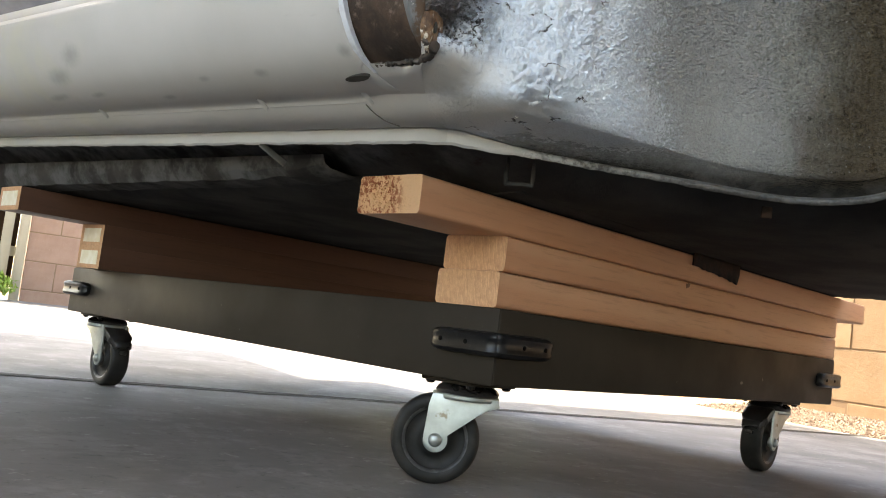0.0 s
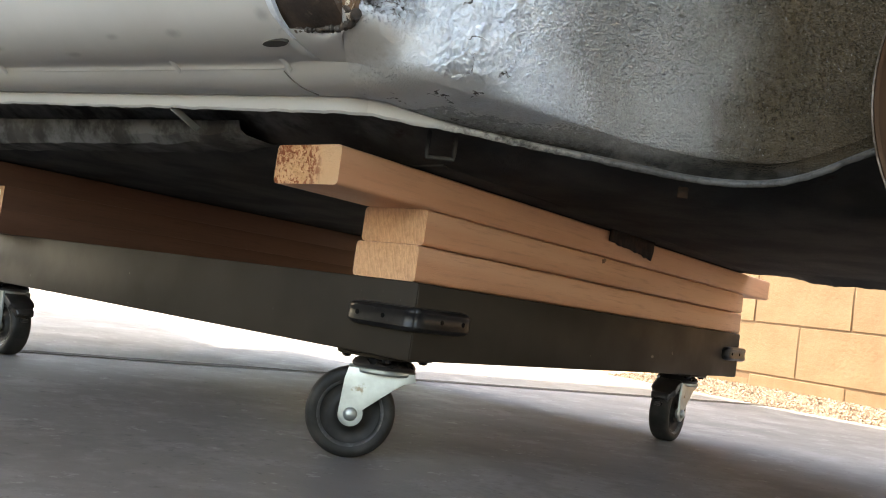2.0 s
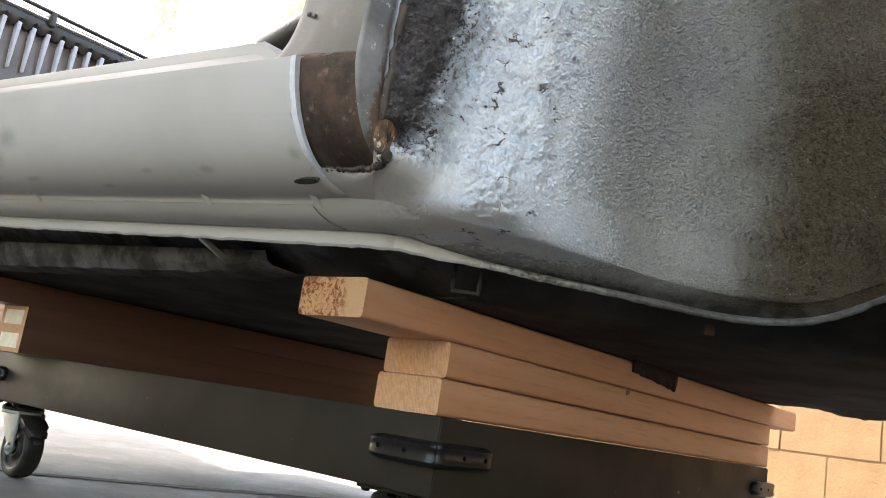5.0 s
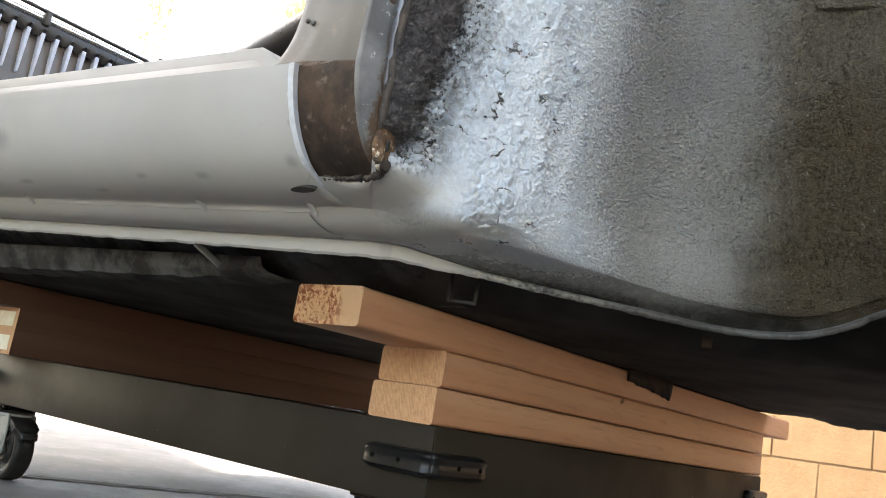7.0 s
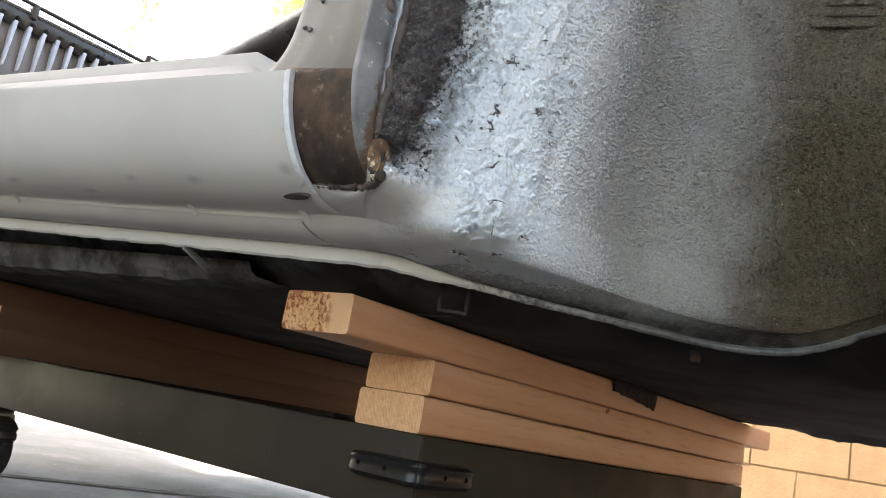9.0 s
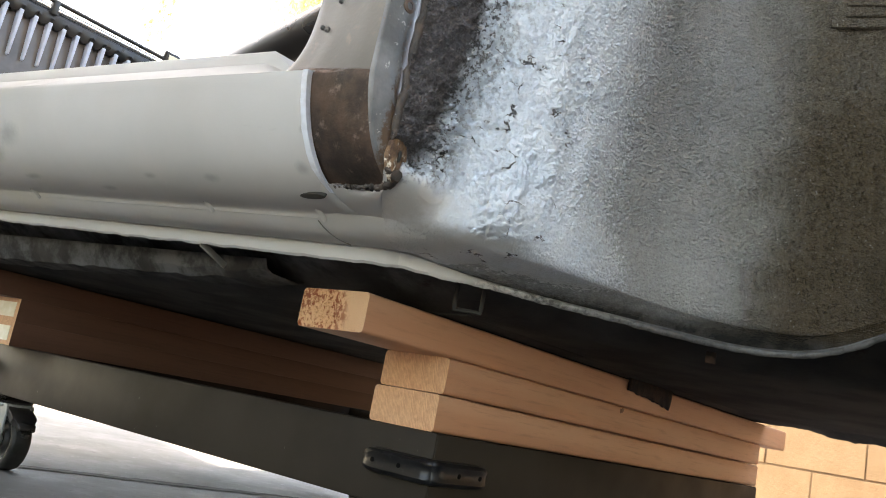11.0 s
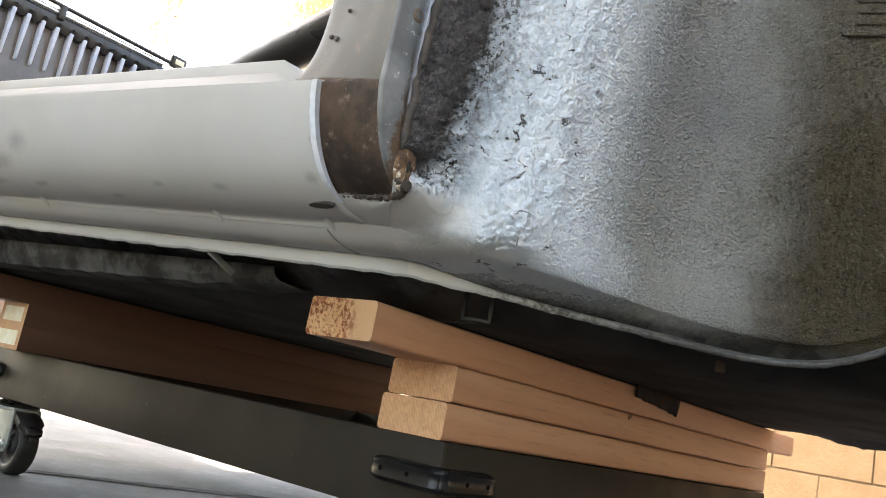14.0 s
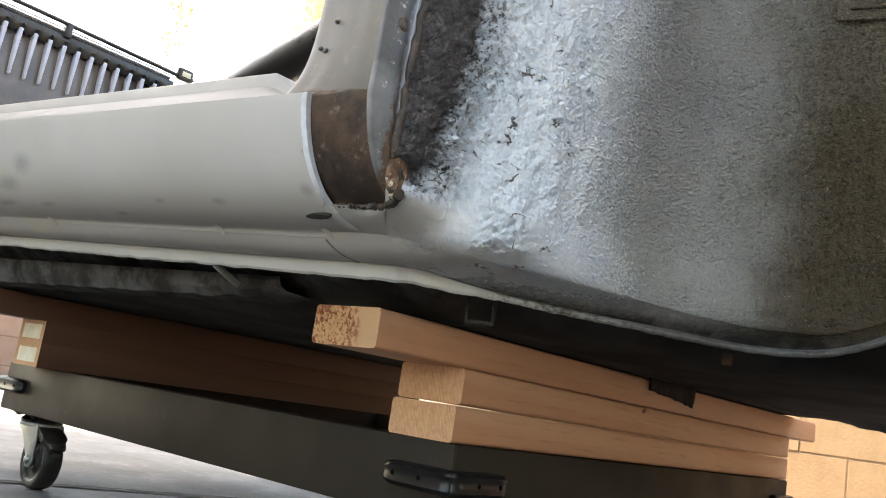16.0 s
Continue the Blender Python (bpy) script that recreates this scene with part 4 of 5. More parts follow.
        for a, b in zip(rows, rows[1:]):
            for k in range(3):
                bm.faces.new((a[k], a[k + 1], b[k + 1], b[k]))
        bm.faces.new(rows[0])
        ob = car_part("seam_tab", bm, M["primer"], "small pressed tab over the seam", 60)
        ob.matrix_basis = Matrix.Translation((wx, y, wz))
    # a hairline crack from the seam down to the flange
    pts = [(weld(-0.004)[0] + dx, -0.004 - dy, weld(-0.004)[1] + dz) for dx, dy, dz in ((0.004, 0.0, -0.0068), (0.012, 0.003, -0.0125), (0.022, 0.008, -0.0175), (0.032, 0.016, -0.0205))]
    car_part("paint_crack", tube(spline(pts, 14).tolist(), 0.0005, 6), M["dim_primer"], "hairline crack in the primer")


build_sill()

# rails of the lower shell: the foot line and the flange's lower edge, from the rear round the wheelhouse
FOOT_SILL = [(*(weld(y)[0:1]), y, weld(y)[1]) for y in (1.45, 1.0, 0.6, 0.3, 0.1, -0.02)]
FOOT_ARCH = [(-0.211, -0.075, 0.3735), (-0.204, -0.092, 0.371), (-0.192, -0.112, 0.368), (-0.174, -0.133, 0.365), (-0.145, -0.158, 0.362), (-0.105, -0.178, 0.361), (-0.045, -0.196, 0.361),
             (0.015, -0.222, 0.359), (0.052, -0.256, 0.356), (0.072, -0.288, 0.355), (0.086, -0.318, 0.356), (0.090, -0.350, 0.364), (0.090, -0.400, 0.383), (0.098, -0.465, 0.404)]
HEM_SILL = [(p[0] + 0.050, p[1], p[2] - 0.031) for p in FOOT_SILL]
HEM_ARCH = [(-0.152, -0.048, 0.3460), (-0.143, -0.060, 0.3453), (-0.131, -0.074, 0.3442), (-0.115, -0.090, 0.3437), (-0.090, -0.114, 0.3424), (-0.052, -0.147, 0.3401), (-0.012, -0.184, 0.3378),
            (0.026, -0.214, 0.3361), (0.066, -0.244, 0.3352), (0.088, -0.276, 0.3351), (0.098, -0.310, 0.3370), (0.098, -0.345, 0.3445), (0.096, -0.395, 0.365), (0.104, -0.46, 0.388)]
WALL_PLAN = [(-0.262, -0.1175), (-0.240, -0.130), (-0.208, -0.134), (-0.187, -0.153), (-0.163, -0.178), (-0.120, -0.187), (-0.060, -0.197), (0.000, -0.217), (0.040, -0.253),
             (0.061, -0.286), (0.080, -0.315), (0.088, -0.347), (0.088, -0.397), (0.097, -0.462)]

FOOT_LINE, HEM_LINE = spline(FOOT_SILL + FOOT_ARCH, 19 * 60 + 1), spline(HEM_SILL + HEM_ARCH, 19 * 60 + 1)


def hem_section(foot, hem, inward, wob, groove=0.0):
    """From the foot line under the rolled edge (first nine points) to the hanging flange and round its lip; groove turns the flange into a thin bead."""
    f, h, i = Vector(foot), Vector(hem), Vector(inward)
    g = h + Vector((0, 0, 0.0145 - 0.0080 * groove)) + i * (0.006 * groove - 0.003)
    pts = []
    for k in range(1, 9):
        u = k / 9
        bulge = math.sin(u ** 0.8 * math.pi) * (0.0075 - 0.0095 * groove)
        pts.append(f.lerp(g, u) + Vector((0, 0, -bulge)))
    tall = ((-0.0030, 0.0145), (-0.0045, 0.0125), (-0.0035, 0.0090), (-0.0036, 0.0050), (-0.0036, 0.0020), (-0.0010, 0.0), (0.0020, 0.0020), (0.0020, 0.0160))
    bead = ((0.0030, 0.0065), (-0.0006, 0.0066), (-0.0026, 0.0054), (-0.0036, 0.0034), (-0.0028, 0.0012), (-0.0008, 0.0), (0.0014, 0.0012), (0.0026, 0.0160))
    for k, (p, q) in enumerate(zip(tall, bead)):
        a, b = p[0] + (q[0] - p[0]) * groove, p[1] + (q[1] - p[1]) * groove
        pts.append(h + i * a + Vector((0, 0, b + (wob if 2 < k < 7 else 0.0))))
    return pts


def inward_of(hem, k):
    a, b = hem[max(k - 1, 0)], hem[min(k + 1, len(hem) - 1)]
    d = Vector((b[0] - a[0], b[1] - a[1], 0)).normalized()
    return Vector((-d.y, d.x, 0)) if Vector((-d.y, d.x, 0)).dot(Vector((0.7, 0.7, 0))) > 0 else Vector((d.y, -d.x, 0))


def build_lower_sill():
    foot, hem = FOOT_LINE[:363:2], HEM_LINE[:363:2]
    rows = []
    for k in range(len(foot)):
        p = foot[k]
        wob = 0.0013 * fbm((hem[k][0], hem[k][1], 0), 45, 3) - 0.006 * max(0.0, noise.noise(Vector((0, hem[k][1] * 52, 2))) - 0.35)
        rows.append([tuple(p)] + [tuple(q) for q in hem_section(p, hem[k], inward_of(hem, k), wob)])
    car_part("lower_sill", grid(rows), M["primer"], "grey primed lower sill with hanging weld flange", 35)


def build_wheelhouse():
    foot, hem = FOOT_LINE[360:], HEM_LINE[360:]
    n = len(foot)
    plan = spline(WALL_PLAN, n)
    rows, beads = [], []

    def clamp(v):
        return min(1.0, max(0.0, v))

    def pebble(p):
        """Sprayed undercoat: close rounded grains of uneven height."""
        return 0.0054 * max(0.0, 0.52 - noise.voronoi(p * 310)[0][0]) * (1.0 + 0.8 * noise.noise(p * 130)) + 0.0006 * noise.noise(p * 210)

    for k in range(n):
        s = k / (n - 1) * 13
        i = inward_of(hem, k)
        wob = 0.0011 * fbm((hem[k][0], hem[k][1], 3), 70, 4)
        f = Vector(foot[k])
        q = Vector((plan[k][0], plan[k][1], 0))
        out = -inward_of(plan, k)
        peb = clamp((s - 3.6) / 0.9)
        fill = clamp((s - 1.2) / 0.5) * clamp((5.6 - s) / 1.2)
        row = []
        for z in np.concatenate((np.linspace(0.98, 0.66, 22), np.linspace(0.657, 0.405, 380))):
            p = Vector((q.x - 0.06 * (z - 0.42) * 0.5, q.y - 0.09 * (z - 0.42), z))
            hollow = 0.006 * math.exp(-((s - 8.4) / 1.6) ** 2) * (1 + fbm(p, 5, 2))
            d = 0.0008 * fbm(p, 20, 3) + peb * pebble(p)
            band = 0.9 + 0.85 * clamp((z - 0.40) / 0.10)
            black = clamp((band + 0.25 - s) / 0.3)
            if black > 0:
                # thick crusted undercoat with nodules
                v = noise.voronoi(p * 150)[0]
                d += black * (0.0016 + 0.0085 * max(0.0, 0.42 - v[0]) * clamp(4 * noise.noise(p * 70)) + 0.0022 * fbm(p, 60, 4) + 0.0012 * fbm(p, 260, 2))
            if 0.3 < s < 6.2:
                # broken crust beside it, calmer trowelled filler beyond
                crust = 1.35 * math.exp(-((s - band - 0.40) / 0.70) ** 2) * (1 - 0.45 * clamp((z - 0.50) / 0.06))
                w = p + Vector((1, 1, 1)) * 0.006 * fbm(p, 70, 3)
                if crust > 0.03:
                    t = noise.turbulence(w * 90, 5, True)
                    d += crust * (0.0085 * t - 0.0040 + 0.0030 * fbm(p, 170, 3)) - crust * 0.0130 * max(0.0, 0.36 - noise.voronoi(w * 120)[0][0])
                tall = Vector((w.x, w.y, w.z * 0.45))
                d += fill * (0.0046 * fbm(tall, 40, 4) + 0.0013 * fbm(p, 130, 4) + 0.0010 * fbm(p, 330, 3))
                ww = p + Vector((1, 1, 1)) * 0.010 * fbm(p, 90, 4)
                scab = clamp(9.0 * (noise.noise(Vector((ww.x, ww.y, ww.z * 0.7)) * 42 + Vector((9, 2, 5))) - 0.10))
                flake = clamp(8.0 * (noise.noise(ww * 95 + Vector((1, 7, 3))) - 0.16))
                d += fill * (0.0016 * scab * (0.6 + 0.6 * noise.turbulence(w * 110, 4, True)) + 0.0005 * flake)
                clump = math.exp(-((z - 0.402) / 0.016) ** 2 - ((s - 3.5) / 0.6) ** 2)
                d += clump * (0.010 * max(0.0, fbm(p, 55, 4)) + 0.003 * fbm(p, 180, 3))
            if s > 9.2:
                d += 0.0012 * math.exp(-((z - 0.527 - 0.003 * noise.noise(Vector((s * 3, 0, 0)))) / 0.0012) ** 2) * clamp((s - 9.2) / 0.5)
            pocket = clamp((1.7 - s) / 0.4) * clamp((0.422 - z) / 0.005) * (0.009 + 0.003 * fbm(p, 90, 3))
            row.append(p + out * (d - hollow - pocket))
        p0, d0 = p.copy(), row[-1] - p
        for u in np.linspace(0.03, 1, 56):
            c = Vector((q.x, q.y, f.z + 0.012))
            p = (1 - u) ** 2 * p0 + 2 * u * (1 - u) * c + u * u * f + d0 * (1 - u) ** 9
            d = 0.0005 * fbm(p, 60, 3) + pebble(p) * peb * (1 - u ** 6)
            clump = math.exp(-((s - 3.45) / 0.55) ** 4 - ((u - 0.42) / 0.40) ** 4)
            if clump > 0.02:
                v = noise.voronoi((p + Vector((1, 1, 1)) * 0.005 * fbm(p, 80, 3)) * 120)[0]
                d += clump * (0.0110 * (0.55 - v[0]) + 0.0070 * fbm(p, 60, 3) + 0.0035 * fbm(p, 220, 2) + 0.0030)
            rim = abs(math.hypot((s - 1.55) / 0.40, (u - 0.30) / 0.20) - 1)
            d += 0.0004 * max(0.0, 1 - rim / 0.25) * (s < 2.2)
            row.append(p + out * d)
        section = hem_section(f, hem[k], i, wob, clamp((s - 1.0) / 3.0))
        rows.append([tuple(p) for p in row + section[:9]])
        beads.append([tuple(p) for p in section[8:]])
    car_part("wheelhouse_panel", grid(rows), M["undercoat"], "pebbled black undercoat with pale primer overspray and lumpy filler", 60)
    car_part("arch_flange", grid(beads), M["bead"], "thin rolled arch flange with pale overspray", 50)


def build_sill_corner():
    """The rolled primer corner under the rusty plate: the sill's foot turns smoothly into the wheelhouse's fillet."""
    foot = FOOT_LINE[300:361]
    up1 = Vector((-0.2617, -0.1162, 0.405))
    rows = []
    for j in range(61):
        t = j / 60
        e = t * t * (3 - 2 * t)
        f = Vector(foot[j])
        y = -0.046 - 0.0702 * t
        wx, wz = weld(y)
        u0 = Vector((wx - 0.0435 + 0.0115 * min(1.0, t * 2), y, wz + 0.0118 + 0.001 * t)).lerp(up1, max(0.0, (t - 0.84) / 0.16) ** 2)
        c = Vector((f.x - 0.022, f.y, f.z + 0.0005)).lerp(Vector((-0.262, -0.1175, 0.3855)), e)
        row = []
        for v in np.linspace(-0.02, 1, 24):
            p = (1 - v) ** 2 * u0 + 2 * v * (1 - v) * c + v * v * f
            row.append(p + Vector((-0.4, -0.4, -0.6)) * (0.0010 * fbm(p, 30, 3) * math.sin(max(0.0, v) * math.pi)))
        rows.append(row)
    rows.append([p + Vector((0.008, -0.001, 0.002)) for p in rows[-1]])
    car_part("sill_corner", grid(rows), M["primer"], "pale primed corner under the rusty plate", 60)
    # crumbling crust where the plate, the boss and the corner meet
    rnd = random.Random(17)
    pts = spline([(-0.259, -0.1185, 0.396), (-0.252, -0.1160, 0.3915), (-0.246, -0.1085, 0.3890), (-0.243, -0.0990, 0.3880)], 60)
    rad = [0.0022 + 0.0016 * noise.noise(Vector((k * 0.35, 3, 1))) - 0.0010 * (k / 59) ** 2 for k in range(60)]
    car_part("corner_crust", tube([tuple(p + np.array([rnd.uniform(-1, 1), rnd.uniform(-1, 1), rnd.uniform(-1, 1)]) * 0.0006) for p in pts], rad, 10), M["sealer"], "crumbling dirt crust below the boss", 70)


build_lower_sill()
build_sill_corner()
build_wheelhouse()


def build_pillar():
    # hinge pillar: leans in above the sill plate, flares out towards the door step
    rows = []
    for z in np.concatenate((np.linspace(0.459, 0.56, 30), np.linspace(0.57, 1.02, 18))):
        u = max(0.0, z - 0.462)
        e = 0.014 * (1 - math.exp(-u / 0.03))
        x = -0.2880
        yl = -0.020 + 0.036 * math.exp(-u / 0.018)
        yr = -0.113 - 0.03 * u
        row = [(x + e + 0.045, yl + 0.012, z), (x + e + 0.018, yl + 0.008, z), (x + e + 0.004, yl + 0.003, z)]
        row += [(x + e * (1 - v) ** 1.1 + 0.0006 * fbm((x, v, z), 9, 2), yl + (yr - yl) * v, z) for v in np.linspace(0.03, 1, 16)]
        row += [(x + 0.012, yr - 0.002, z)]
        rows.append(row)
    thick(car_part("hinge_pillar", grid(rows), M["dim_primer"], "grey primed door hinge pillar", 45), 0.002, -1)
    for y, z, r in ((-0.044, 0.507, 0.0022), (-0.036, 0.5105, 0.0019), (-0.052, 0.530, 0.0016)):
        ob = car_part("pillar_screw", turned([(-0.002, r * 0.5), (-0.001, r), (0.003, r)], "x", 12), M["bolt"])
        ob.matrix_basis = Matrix.Translation((-0.2880 + 0.014 * (1 - math.exp(-(z - 0.462) / 0.03)) * max(0.0, 1 + y / 0.113) ** 1.1 + 0.0005, y, z))
    # galvanised closing strip: the end face of sill and pillar, rounded at its foot
    wx, wz = weld(Y_PLATE)
    outer = [(wx + dx, wz + dz) for dx, dz in PLATE[9:]][::-1]
    outer = [(outer[0][0], z) for z in np.linspace(1.02, outer[0][1] + 0.004, 40)] + outer
    rows = []
    for k, (x, z) in enumerate(outer):
        a, b = outer[max(k - 1, 0)], outer[min(k + 1, len(outer) - 1)]
        d = Vector((b[0] - a[0], 0, b[1] - a[1])).normalized()
        nrm = Vector((-d.z, 0, d.x))
        wdt = 0.031 if z > 0.405 else 0.031 - 0.020 * min(1.0, (0.405 - z) / 0.016) ** 2
        y = -0.1145 - 0.03 * max(0, z - 0.462)
        row = []
        for v, dy in ((-0.03, 0.004), (0.0, -0.0004), (0.15, -0.0016), (0.3, -0.0026), (0.45, -0.0032), (0.6, -0.0034), (0.75, -0.003), (0.88, -0.002), (0.97, 0.0006), (1.02, 0.008), (2.0, 0.013)):
            p = Vector((x, y + dy + 0.0005 * fbm((v, z, 1), 20, 2), z)) + nrm * (wdt * v)
            row.append(tuple(p))
        rows.append(row)
    strip = car_part("closing_strip", grid(rows), M["galvanised"], "worn galvanised steel closing strip", 45)
    thick(strip, 0.0015, -1)
    # corroded boss with a bolt hole at its foot
    bm = turned([(-0.0010, 0.0005), (-0.0012, 0.003), (-0.0022, 0.006), (-0.0018, 0.009), (-0.0010, 0.012), (-0.0004, 0.014), (0.0024, 0.016)], "y", 56)
    for v in bm.verts:
        a = math.atan2(v.co.z, v.co.x)
        v.co *= 1 + 0.14 * noise.noise(Vector((1.4 * math.cos(a), 1.4 * math.sin(a), 3)))
        v.co += Vector((1, 0.6, 1)) * 0.0022 * fbm(v.co, 140, 4)
    boss = car_part("bolt_boss", bm, M["boss"], "corroded flaking bolt boss", 60)
    boss.matrix_basis = Matrix.Translation((-0.2530, -0.1195, 0.4075)) @ Matrix.Diagonal((0.72, 1, 1.08, 1))
    # dark plug painted for the bolt hole's shaded inside
    part("bolt_hole", turned([(-0.0032, 0.0), (-0.0032, 0.0022), (0.002, 0.0026)], "y", 14), M["joint"], boss).matrix_basis = Matrix.Diagonal((0.8, 1, 1.8, 1))
    # squeezed sealer beside the strip
    rnd = random.Random(11)
    pts, rad = [], []
    for z in np.linspace(0.99, 0.418, 90):
        pts.append((-0.2605 - 0.03 * (z - 0.42) + rnd.uniform(-0.0014, 0.0014), -0.1178 - 0.09 * (z - 0.42) + rnd.uniform(-0.001, 0.001), z))
        rad.append(rnd.uniform(0.0030, 0.0040) * min(1.0, 0.15 + (z - 0.416) / 0.012))
    car_part("sealer_bead", tube(pts, rad, 10), M["sealer"], "cracked brown sealer bead", 60)
    # rusty bolt ear high on the strip
    ob = car_part("bolt_ear", turned([(0.001, 0.0), (0.001, 0.0022), (-0.0012, 0.003), (-0.0008, 0.0055), (0.001, 0.0062)], "y", 20), M["galvanised"], "rusty bolt ear")
    ob.matrix_basis = Matrix.Translation((-0.272, -0.119, 0.519))


build_pillar()


def build_underbody():
    hem = np.concatenate((spline(HEM_SILL, 90), spline(HEM_ARCH[:13], 110)))
    inner = np.concatenate((spline([(0.97, 1.45), (0.97, 0.9), (0.97, 0.4), (0.97, 0.12), (0.97, 0.05)], 90), spline([(0.97, 0.04), (0.975, -0.06), (0.97, -0.13), (0.96, -0.20), (0.95, -0.30), (0.93, -0.42)], 110)))
    rows = []
    for k in range(200):
        h, e = hem[k], inner[k]
        row = []
        for d in (0.0, 0.012, 0.03, 0.05, 0.075, 0.10, 0.13, 0.17, 0.22, 0.3, 0.4, 0.5, 0.6, 0.7, 0.8, 0.9, 0.96, 1.0):
            p = Vector((h[0] + 0.003 + (e[0] - h[0]) * d, h[1] + (e[1] - h[1]) * d, 0))
            z0 = h[2] + 0.014
            drop = min(1.0, max(0.0, (d - 0.03) / 0.10))
            rib = 0.006 * max(0.0, math.sin(p.y * 22 + 0.8)) ** 3 * (d > 0.05) * (d < 0.3)
            z = z0 + (0.3298 - z0) * (drop * drop * (3 - 2 * drop)) + rib * (1 - drop) + 0.0012 * abs(fbm(p, 18, 3))
            if d >= 0.96:
                z -= 0.010 * (d >= 1.0) * min(1.0, max(0.0, (-0.06 - p.y) / 0.08)) + 0.003 * fbm((0, p.y, 1), 30, 3)
                p.x += 0.012 * fbm((0, p.y, 4), 22, 3)
            row.append((p.x, p.y, max(z, 0.3296) if p.y > -0.05 else z))
        rows.append(row)
    thick(car_part("floor_pan", grid(rows), M["grime"], "grimy black car floor pan seen from below", 50), 0.012, 1)
    rows = []
    for y in np.linspace(1.42, 0.16, 90):
        rag = 0.0035 * fbm((0, y, 2), 26, 4)
        taper = min(1.0, (y - 0.16) / 0.09)
        x0 = -0.118 - 0.060 * y
        rows.append([(x0, y, 0.352 + 0.018 * y), (x0 + 0.004, y, 0.3425 - 0.004 * taper + rag + 0.012 * y), (x0 + 0.012, y, 0.3405 - 0.006 * taper + rag), (x0 + 0.048, y, 0.3385 - 0.006 * taper + rag), (x0 + 0.056, y, 0.342), (x0 + 0.058, y, 0.352)])
    thick(car_part("floor_rail", grid(rows), M["grime"], "pressed floor rail with ragged old sealer", 30), 0.002, 1)
    # folded tongue under the flange
    bm = box(-0.004, -0.0048, -0.002, 0.030, 0.0048, 0.0, 0.0008, 1)
    ob = car_part("floor_tongue", bm, M["dim_primer"], "bent primed steel tongue under the floor")
    ob.matrix_basis = Matrix.Translation((-0.180, 0.196, 0.354)) @ Euler((radians(55), radians(30), radians(-22))).to_matrix().to_4x4()
    # solid dark block standing for the shade inside a hole
    hole = car_part("access_hole", box(-0.005, -0.001, -0.0055, 0.005, 0.001, 0.0055, 0.0006, 1), M["rot"], "small dark access hole")
    hole.matrix_basis = Matrix.Translation((0.088, -0.235, 0.3285)) @ Matrix.Rotation(radians(-48), 4, "Z")
    for x, y, z, r in ((-0.072, -0.068, 0.3345, 42),):
        bm = box(-0.0025, -0.014, -0.010, 0.0025, 0.014, -0.006, 0.001, 1)
        box(-0.0025, 0.010, -0.010, 0.0025, 0.014, 0.016, 0.001, 1, bm=bm)
        box(-0.0025, -0.014, -0.010, 0.0025, -0.0105, 0.016, 0.001, 1, bm=bm)
        bmesh.ops.subdivide_edges(bm, edges=bm.edges[:], cuts=2, use_grid_fill=True)
        for v in bm.verts:
            v.co += Vector((0.0015, 0.0011, 0.0012)) * fbm(v.co, 120, 3)
        ob = car_part("jig_bracket", bm, M["grime"], "small folded bracket inside the flange")
        ob.matrix_basis = Matrix.Translation((x, y, z)) @ Matrix.Rotation(radians(r), 4, "Z")
    # rotten tab hanging over the board's edge
    rnd = random.Random(3)
    n = 26
    top_ = [(0.394 + 0.140 * k / n, 0.333) for k in range(n + 1)]
    low_ = [(x, 0.3125 - 0.011 * (k / n) ** 1.2 + rnd.uniform(-0.0016, 0.0016) + (0.012 if k == n else 0)) for k, (x, _) in enumerate(top_)]
    rows = [[(x, -0.0045, z) for x, z in top_], [(x, -0.0042, (z + zz) / 2) for (x, z), (_, zz) in zip(top_, low_)], [(x, -0.0038, z) for x, z in low_]]
    thick(car_part("rotten_tab", grid(rows), M["rot"], "rotten rusty tab hanging over the board"), 0.0028, 1)
    # cross rail that carries the load along the front boards
    car_part("cross_rail", box(-0.02, -0.03, 0.3292, 0.90, 0.07, 0.352, 0.003), M["grime"], "grimy cross rail sitting on the board")


build_underbody()


def build_front():
    """Unseen block at the car's front, added to shade the floor beyond the wheelhouse."""
    bm = box(0.165, -1.36, 0.330, 0.925, -0.445, 0.74, 0.02)
    for v in bm.verts:
        v.co.z += 0.05 * (v.co.z < 0.4) * max(0.0, (-0.9 - v.co.y))
    car_part("front_chassis", bm, M["grime"], "unseen dark block added to shade the floor under the car's front")


build_front()


def build_vent():
    """A stamped plate with ridges, high on the wheelhouse."""
    m = Matrix.Translation((0.0785, -0.3335, 0.679)) @ Matrix.Rotation(math.atan2(-0.032, 0.010), 4, "Z")
    bm = box(-0.020, -0.0085, -0.040, 0.040, 0.0045, 0.040, 0.003)
    ob = car_part("stamped_plate", bm, M["undercoat"], "stamped plate under thick undercoat")
    ob.data.transform(m)
    for z in (-0.028, -0.017, -0.006, 0.006, 0.018):
        bm = box(-0.008, -0.0115, z - 0.0026, 0.034, -0.0045, z + 0.0026, 0.002)
        for v in bm.verts:
            v.co = m @ v.co
        part("ridge", bm, M["undercoat"], ob)


build_vent()


